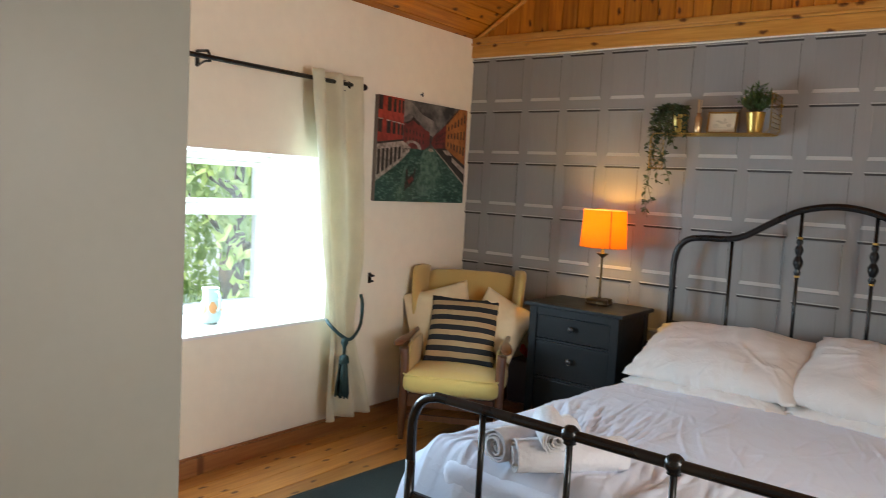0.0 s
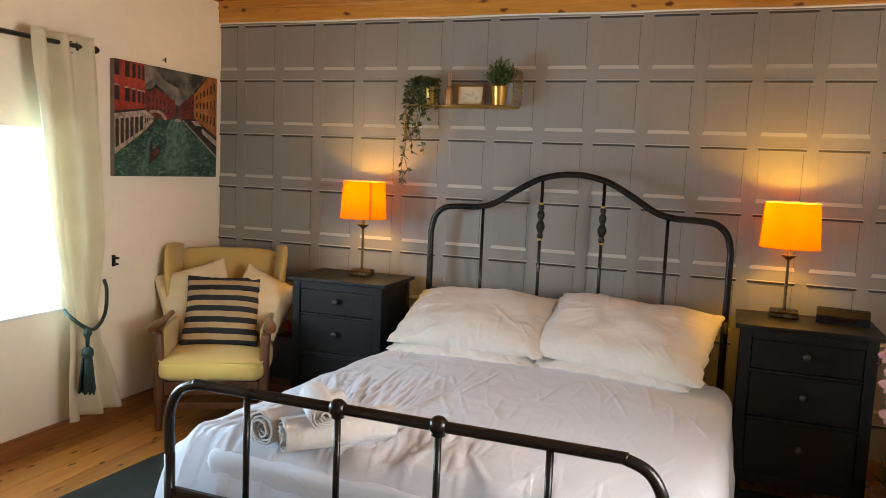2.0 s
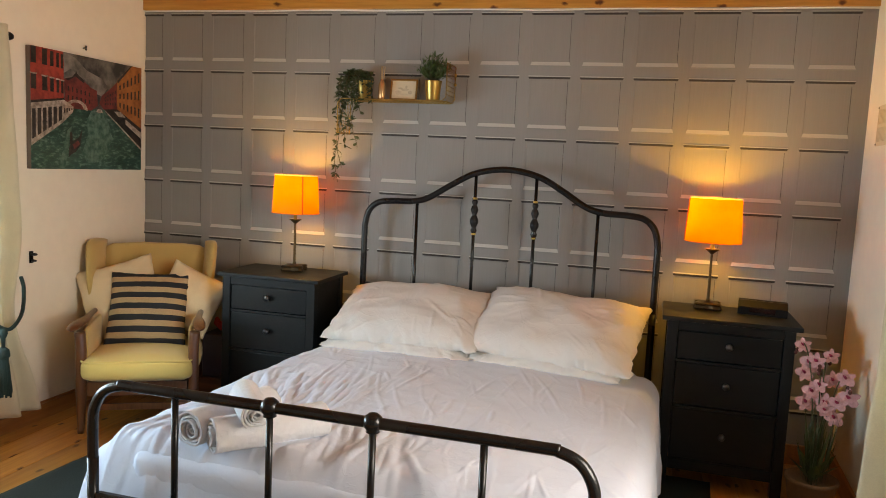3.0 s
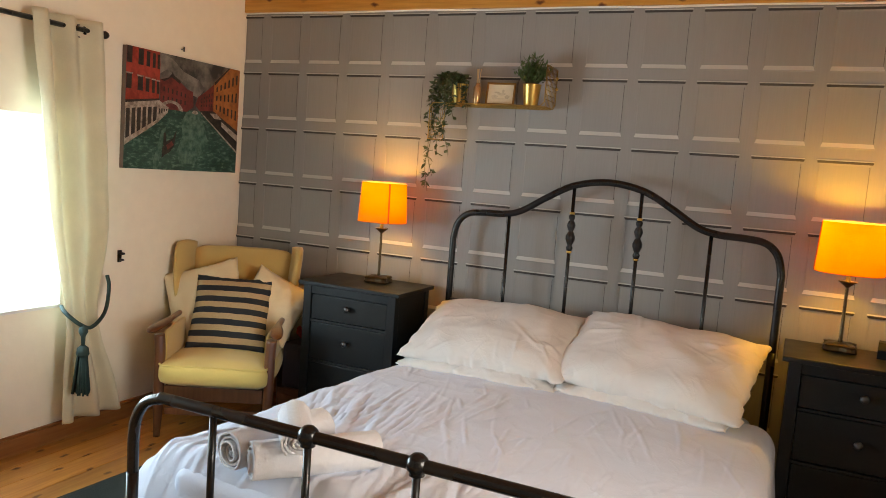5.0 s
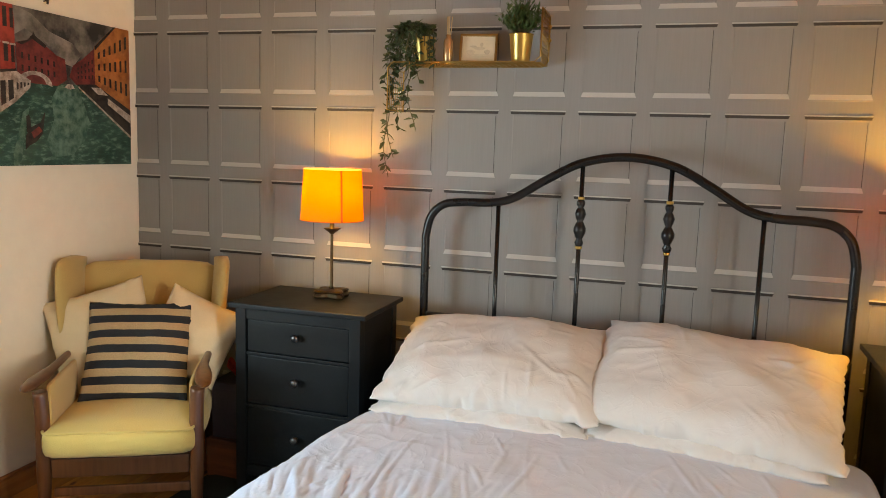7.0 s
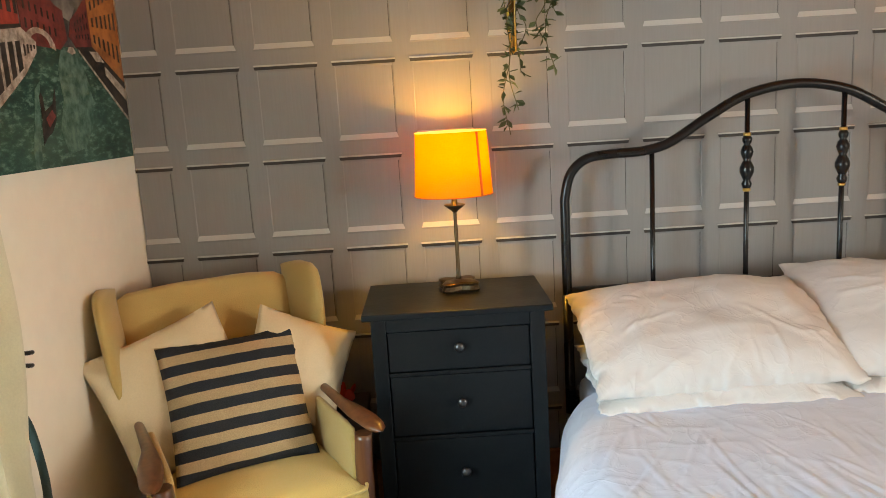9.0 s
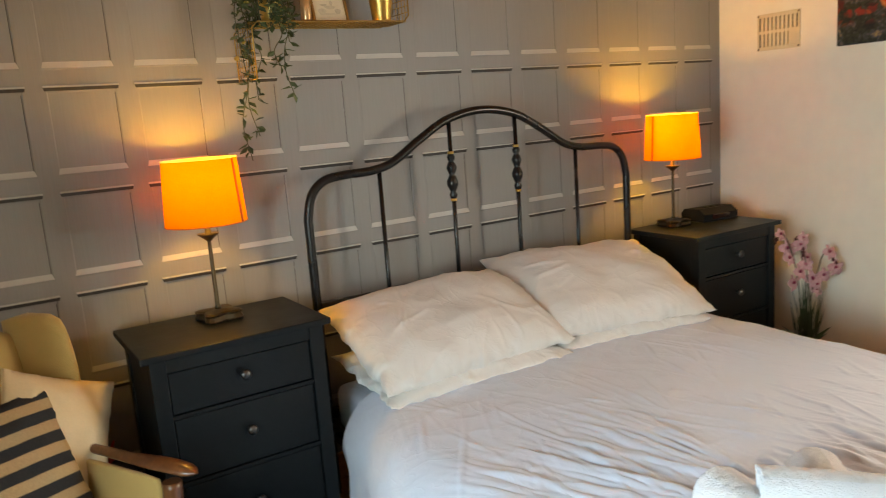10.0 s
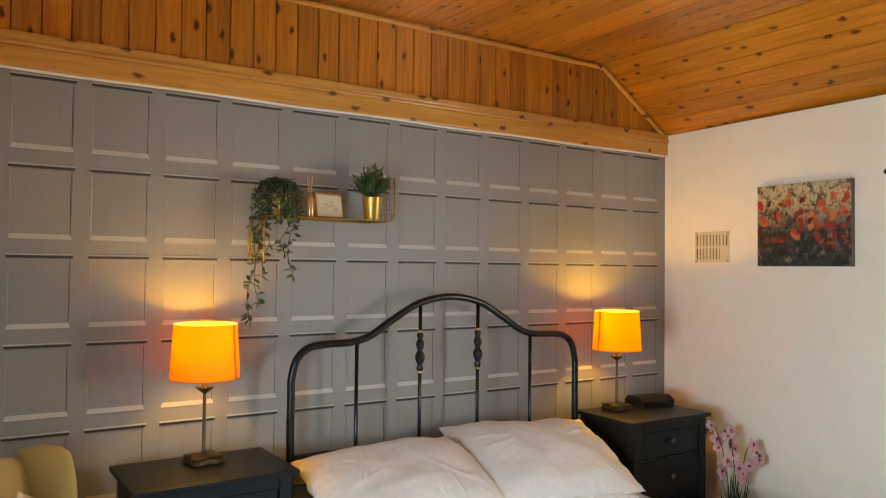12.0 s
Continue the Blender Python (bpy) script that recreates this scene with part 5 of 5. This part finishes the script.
for k in range(1, 8):
    y, z = SD + k * 0.0224, k * 0.0225
    wires([((SX0, SD, SZ - 0.18 + z), (SX0, -0.006, SZ - 0.18 + z)), ((SX1, SD, SZ + 0.01 + z), (SX1, -0.006, SZ + 0.01 + z))])
    wires([((SX0, y, SZ - 0.18), (SX0, y, SZ)), ((SX1, y, SZ), (SX1, y, SZ + 0.19)), ((SX0, y, SZ), (SX1, y, SZ))])
for k in range(1, 26):
    wires([((SX0 + k * 0.0227, SD, SZ), (SX0 + k * 0.0227, -0.006, SZ))])
for z in (SZ - 0.10, SZ + 0.10, SZ + 0.15):
    x = SX0 if z < SZ else SX1
    part("fixing", tubem([(x, 0.002, z), (x, -0.010, z)], 0.008, 10), GOLD, shelf)


def gold_pot(m, label, name):
    p = thing(name, m, label, "plant", "shelf plants")
    part("pot", lathem([(0.033, 0.0), (0.034, 0.002), (0.044, 0.096), (0.046, 0.100), (0.043, 0.099), (0.041, 0.088), (0.004, 0.086)], 32), GOLD, p, "shiny brass pot")
    return p


def leaf_mesh(cards, material, name, parent):
    """Folded pointed leaves, from (base, tip, side, width)."""
    verts, faces = [], []
    for base, tip, side, w in cards:
        base, tip, side = Vector(base), Vector(tip), Vector(side).normalized()
        mid = base.lerp(tip, 0.45)
        nrm = (tip - base).cross(side).normalized() * w * 0.35
        i = len(verts)
        verts += [base, mid + side * w + nrm, base.lerp(tip, 0.78) + side * w * 0.5 + nrm * 0.5, tip, base.lerp(tip, 0.78) - side * w * 0.5 + nrm * 0.5, mid - side * w + nrm, mid]
        faces += [(i, i + 1, i + 6), (i + 1, i + 2, i + 3, i + 6), (i + 6, i + 3, i + 4, i + 5), (i, i + 6, i + 5)]
    me = bpy.data.meshes.new(name)
    me.from_pydata([tuple(v) for v in verts], [], faces)
    me.materials.append(material)
    ob = new(name, me)
    ob.parent = parent
    ob["kind"] = "stuff"
    return ob


rng = random.Random(4)
bush = gold_pot(pose(1.822, -0.135, SZ + 0.004), "bushy green plant in a brass pot on the shelf", "potted_bush")
cards, stems = [], bmesh.new()
for k in range(230):
    a, lean = rng.uniform(0, 6.28), rng.uniform(0.05, 1.0)
    hgt = rng.uniform(0.04, 0.135) * (1.1 - 0.40 * lean)
    tip = Vector((0.092 * lean * math.cos(a), 0.080 * lean * math.sin(a), 0.09 + hgt))
    base = Vector((0.028 * math.cos(a) * rng.random(), 0.028 * math.sin(a) * rng.random(), 0.088))
    if k % 3 == 0:
        tube(stems, [base, base.lerp(tip, 0.6) + Vector((0, 0, 0.012)), tip], 0.0011, 4)
    for j in range(4):
        p = base.lerp(tip, 0.45 + 0.18 * j)
        d = Vector((rng.uniform(-1, 1), rng.uniform(-1, 1), rng.uniform(0.2, 1.2))).normalized()
        cards.append((p, p + d * rng.uniform(0.022, 0.038), Vector((rng.uniform(-1, 1), rng.uniform(-1, 1), 0.1)), 0.0050))
part("vine_stem", stems, STEM, bush)["kind"] = "stuff"
leaf_mesh(cards, LEAF, "leaves", bush)

vine = gold_pot(pose(1.425, -0.085, SZ + 0.004), "trailing green vine in a brass pot on the shelf", "trailing_vine")
cards, stems = [], bmesh.new()


def strand(pts, leaves, size, spread=1.0):
    line = spline(pts, 10)
    tube(stems, line, 0.0016, 5)
    for k in range(leaves):
        s = rng.uniform(0.03, 1.0) * (len(line) - 1)
        i = min(int(s), len(line) - 2)
        p = line[i].lerp(line[i + 1], s - i)
        d = Vector((rng.uniform(-1, 1) * spread, rng.uniform(-1, 0.5) * spread, rng.uniform(-0.9, 0.35))).normalized()
        cards.append((p, p + d * size * rng.uniform(0.7, 1.25), Vector((rng.uniform(-1, 1), rng.uniform(-1, 1), rng.uniform(-0.6, 0.6))), size * 0.29))


top = Vector((0, 0, 0.10))
for k in range(15):
    a = rng.uniform(2.0, 6.0)
    q = Vector((math.cos(a) * 0.08 - 0.05, math.sin(a) * 0.06 - 0.02, 0))
    strand([top + q * 0.15, top + q * 0.6 + Vector((0, 0, 0.045)), top + q + Vector((0, 0, rng.uniform(-0.05, 0.03)))], 15, 0.034)
for k in range(14):
    a = rng.uniform(3.5, 5.9)
    q = Vector((math.cos(a) * 0.085 - 0.02, math.sin(a) * 0.085, 0))
    strand([top, top + q * 0.8 + Vector((0, 0, 0.03)), top + q + Vector((0, 0, -0.06)), top + q * 1.05 + Vector((0, 0, -rng.uniform(0.08, 0.14)))], 13, 0.034)
for dx, dy, ln, n in ((-0.135, -0.030, 0.50, 58), (-0.118, -0.050, 0.42, 46), (-0.100, -0.040, 0.30, 38), (-0.085, -0.055, 0.21, 30), (-0.125, -0.065, 0.16, 26), (-0.008, -0.118, 0.29, 40), (-0.030, -0.112, 0.20, 28), (0.004, -0.106, 0.12, 18)):
    pts = [top, top + Vector((dx * 0.6, dy * 0.7, 0.035)), top + Vector((dx, dy, -0.05))]
    for j in range(1, 5):
        pts.append(top + Vector((dx + 0.016 * math.sin(j * 2.1 + dx * 60), dy + 0.01 * math.cos(j * 1.7), -0.05 - ln * j / 4)))
    strand(pts, n, 0.034)
part("vine_stem", stems, STEM, vine)["kind"] = "stuff"
leaf_mesh(cards, LEAF_PALE, "leaves", vine)

diff = thing("reed_diffuser", pose(1.536, -0.120, SZ + 0.004), "copper glass reed diffuser with pale sticks", "diffuser")
part("bottle", lathem([(0.017, 0.0), (0.0185, 0.003), (0.0185, 0.078), (0.015, 0.088), (0.010, 0.092), (0.010, 0.104)], 20), AMBER, diff)
for dx, dy in ((-0.006, 0.004), (0.003, -0.005), (0.007, 0.003), (-0.002, 0.0)):
    part("reed", tubem([(dx * 0.3, dy * 0.3, 0.02), (dx * 1.6, dy * 1.6, 0.172)], 0.0019, 6), REED, diff)

pf = thing("photo_frame", pose(1.645, -0.085, SZ + 0.004, -12, 0, 6), "small gilt-framed sketch leaning on the shelf", "photo frame")
for x0, x1, z0, z1 in ((-0.073, 0.073, 0, 0.009), (-0.073, 0.073, 0.106, 0.115), (-0.073, -0.064, 0.009, 0.106), (0.064, 0.073, 0.009, 0.106)):
    part("frame_bar", boxm(x0, x1, -0.010, 0.004, z0, z1, 0.002), FRAME_GOLD, pf)
part("print", boxm(-0.064, 0.064, -0.003, 0.002, 0.009, 0.106), PHOTO_PAPER, pf)
for cx, cz, rx, rz in ((-0.030, 0.042, 0.016, 0.012), (0.004, 0.058, 0.022, 0.007), (0.034, 0.044, 0.012, 0.010), (0.012, 0.072, 0.006, 0.010), (-0.020, 0.066, 0.014, 0.004), (0.000, 0.034, 0.030, 0.003)):
    part("sketch", prism(bmesh.new(), [(cx + rx * math.cos(q) * (1 + 0.2 * math.sin(3 * q)), cz + rz * math.sin(q)) for q in (2 * math.pi * i / 12 for i in range(12))], -0.0042, -0.0032, "y"), SKETCH, pf)

# ---- orchids and the jug on the sill ----
orch = thing("potted_orchids", pose(3.675, -0.640, 0), "pink artificial orchids in a brown pot on the floor", "plant")
part("pot", lathem([(0.07, 0.0), (0.075, 0.004), (0.098, 0.16), (0.104, 0.165), (0.104, 0.18), (0.096, 0.182), (0.09, 0.15), (0.01, 0.148)], 28), TERRACOTTA, orch)
rng = random.Random(11)
cards = []
for k in range(46):
    a = rng.uniform(0, 6.28)
    base = Vector((0.05 * math.cos(a) * rng.random(), 0.05 * math.sin(a) * rng.random(), 0.15))
    tip = base + Vector((rng.uniform(-0.06, 0.06), rng.uniform(-0.06, 0.06), rng.uniform(0.18, 0.36)))
    cards.append((base, tip, Vector((math.sin(a), math.cos(a), 0)), 0.006))
leaf_mesh(cards, LEAF_PALE, "grass_leaves", orch)
cards = [((0, 0, 0.16), (0.11 * math.cos(a), 0.11 * math.sin(a), 0.27), (-math.sin(a), math.cos(a), 0), 0.025) for a in (0.5, 2.0, 3.4, 4.6, 5.6)]
leaf_mesh(cards, LEAF, "broad_leaves", orch)


def flower(bm, c, face, s):
    face = Vector(face).normalized()
    u = face.orthogonal().normalized()
    w = face.cross(u)
    for k in range(5):
        a = 2 * math.pi * k / 5 + 0.3
        d = u * math.cos(a) + w * math.sin(a)
        e = -u * math.sin(a) + w * math.cos(a)
        wd = 0.62 if k in (1, 4) else 0.38
        pts = [c, c + d * s * 0.4 + e * s * wd * 0.8 + face * s * 0.10, c + d * s * 0.85 + e * s * wd * 0.6 + face * s * 0.05, c + d * s * 1.05 - face * s * 0.08, c + d * s * 0.85 - e * s * wd * 0.6 + face * s * 0.05, c + d * s * 0.4 - e * s * wd * 0.8 + face * s * 0.10]
        vs = [bm.verts.new(p) for p in pts]
        bm.faces.new(vs)
    tube(bm, [c + face * s * 0.02, c + face * s * 0.25 - w * s * 0.15, c + face * s * 0.32 - w * s * 0.40], [s * 0.14, s * 0.16, s * 0.05], 6, mi=1)


for sx, sy, tx, ty, hgt, n in ((-0.01, 0.02, -0.07, 0.10, 0.72, 5), (0.0, -0.01, -0.01, 0.04, 0.66, 3), (0.02, 0.0, 0.06, -0.06, 0.62, 4), (0.0, 0.0, 0.04, 0.10, 0.69, 3)):
    line = spline([(sx, sy, 0.14), (sx * 1.2, sy * 1.2, 0.38), (sx + tx * 0.3, sy + ty * 0.3, hgt - 0.12), (sx + tx * 0.7, sy + ty * 0.7, hgt), (sx + tx * 1.1, sy + ty * 1.1 - 0.02, hgt - 0.04)], 8)
    st = part("flower_stem", tubem(line, 0.0028, 6), STEM, orch)
    for k in range(3):
        part("bud", lathem([(0.002, 0), (0.008, 0.006), (0.008, 0.013), (0.002, 0.02)], 8, tuple(line[-1 - 2 * k] - Vector((0, 0, 0.012)))), BUD, st)
    for k in range(n):
        p = line[-6].lerp(line[9], k / n) + Vector((rng.uniform(-0.03, 0.03), rng.uniform(-0.045, 0.01), rng.uniform(-0.015, 0.015)))
        bm = bmesh.new()
        flower(bm, p, (rng.uniform(-1.0, 0.1), -1, rng.uniform(-0.2, 0.4)), rng.uniform(0.032, 0.045))
        part("bloom", bm, [PETAL, PETAL_HEART], st, "pink petals, crimson lip")

jug = thing("pottery_jug", pose(-0.218, -1.782, SILL + 0.006), "mint green pottery jug painted with orange, on the sill", "jug")


def jug_skin(z):
    return 0.036 + 0.024 * math.sin(math.pi * min(1.0, z / 0.115) ** 0.8) + (0.006 * max(0.0, (z - 0.13) / 0.045) ** 2)


part("body", lathem([(0.030, 0.0)] + [(jug_skin(k * 0.00875), 0.001 + k * 0.00875) for k in range(21)] + [(0.038, 0.176), (0.032, 0.150), (0.004, 0.148)], 32), GLAZE_TEAL, jug)
part("handle", tubem(spline([(0.034, 0.0, 0.158), (0.066, 0.0, 0.160), (0.082, 0.0, 0.120), (0.070, 0.0, 0.080), (0.052, 0.0, 0.068)], 6), 0.0065, 10), GLAZE_TEAL, jug)


def petal_patch(turn, z0, wide, high):
    def f(u, v):
        a, z = radians(turn) + (u - 0.5) * wide * math.sin(math.pi * (0.1 + 0.8 * v)), z0 + (v - 0.5) * high
        r = jug_skin(z) + 0.0012
        return Vector((r * math.cos(a), r * math.sin(a), z))
    part("painted_flower", sheet(bmesh.new(), f, 10, 8), GLAZE_ORANGE, jug, "orange painted flower", True)


for turn in (-75, -20, 40, 110, 190):
    petal_patch(turn, 0.075 if turn % 2 else 0.085, 0.85, 0.055)

# ---- pieces of the floor and of the papered wall ----
PW = 0.1375
plank = boxm(0.0008, PW - 0.0008, D - 0.06, 0.008, -0.022, 0.0, 0.0015, 1)
plank_mesh = bpy.data.meshes.new("floorboard")
plank.to_mesh(plank_mesh)
plank.free()
plank_mesh.materials.append(PINE_FLOOR)
for k in range(29):
    ob = new("floorboard", plank_mesh)
    ob.parent = floor
    ob.location = (k * PW - 0.02, 0, 0)

PITCH, ROW, PX0, PZ0 = 0.2645, 0.3213, 0.1185, 2.196
PANEL_W, PANEL_H = 0.193, 0.271


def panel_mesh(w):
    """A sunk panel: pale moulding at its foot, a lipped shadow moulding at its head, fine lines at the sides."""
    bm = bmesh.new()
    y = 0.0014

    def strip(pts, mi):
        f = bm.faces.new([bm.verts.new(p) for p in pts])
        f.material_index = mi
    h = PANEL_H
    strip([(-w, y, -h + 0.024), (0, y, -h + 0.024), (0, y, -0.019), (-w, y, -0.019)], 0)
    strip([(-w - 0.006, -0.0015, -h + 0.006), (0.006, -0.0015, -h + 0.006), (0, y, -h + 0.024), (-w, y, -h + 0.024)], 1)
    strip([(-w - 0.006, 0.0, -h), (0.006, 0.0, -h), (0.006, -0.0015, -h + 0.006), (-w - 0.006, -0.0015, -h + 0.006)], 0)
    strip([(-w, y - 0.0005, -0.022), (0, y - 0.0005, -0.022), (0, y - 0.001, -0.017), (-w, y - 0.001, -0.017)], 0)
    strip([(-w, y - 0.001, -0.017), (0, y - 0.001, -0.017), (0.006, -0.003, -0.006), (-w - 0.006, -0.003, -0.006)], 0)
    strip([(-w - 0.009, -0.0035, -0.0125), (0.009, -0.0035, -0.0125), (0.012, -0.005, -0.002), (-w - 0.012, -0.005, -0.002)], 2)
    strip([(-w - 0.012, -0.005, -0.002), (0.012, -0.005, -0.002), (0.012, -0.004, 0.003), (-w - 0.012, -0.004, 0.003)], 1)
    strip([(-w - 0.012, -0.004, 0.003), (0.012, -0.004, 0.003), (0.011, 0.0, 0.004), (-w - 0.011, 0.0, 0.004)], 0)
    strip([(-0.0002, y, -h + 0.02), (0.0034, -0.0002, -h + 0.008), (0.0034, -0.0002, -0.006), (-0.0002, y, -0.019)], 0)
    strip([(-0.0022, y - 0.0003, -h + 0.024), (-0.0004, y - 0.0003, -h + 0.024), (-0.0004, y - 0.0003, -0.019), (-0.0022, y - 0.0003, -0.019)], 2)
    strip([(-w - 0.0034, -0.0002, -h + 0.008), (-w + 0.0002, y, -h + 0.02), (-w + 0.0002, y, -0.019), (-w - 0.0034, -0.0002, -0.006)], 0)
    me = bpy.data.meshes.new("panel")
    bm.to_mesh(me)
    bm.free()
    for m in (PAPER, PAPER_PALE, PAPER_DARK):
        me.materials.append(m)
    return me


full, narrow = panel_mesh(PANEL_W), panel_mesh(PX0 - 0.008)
b = bmesh.new()
for r_ in range(-1, 7):
    z1 = PZ0 - ROW * (r_ + 1) + ROW - PANEL_H if r_ >= 0 else 2.212
    z0 = PZ0 - ROW * (r_ + 1) - 0.001 if r_ >= 0 else PZ0
    if z1 > z0:
        box(b, 0, W + 0.02, 0.0, 0.0118, max(0.0, z0 + 0.001), z1)
for r_ in range(7):
    z1, z0 = PZ0 - ROW * r_, PZ0 - ROW * r_ - PANEL_H
    for c in range(15):
        x0 = PX0 + c * PITCH + 0.0034
        x1 = PX0 + (c + 1) * PITCH - PANEL_W - 0.0034 if c < 14 else W + 0.02
        box(b, x0, x1, 0.0, 0.0118, max(z0, 0.0), z1)
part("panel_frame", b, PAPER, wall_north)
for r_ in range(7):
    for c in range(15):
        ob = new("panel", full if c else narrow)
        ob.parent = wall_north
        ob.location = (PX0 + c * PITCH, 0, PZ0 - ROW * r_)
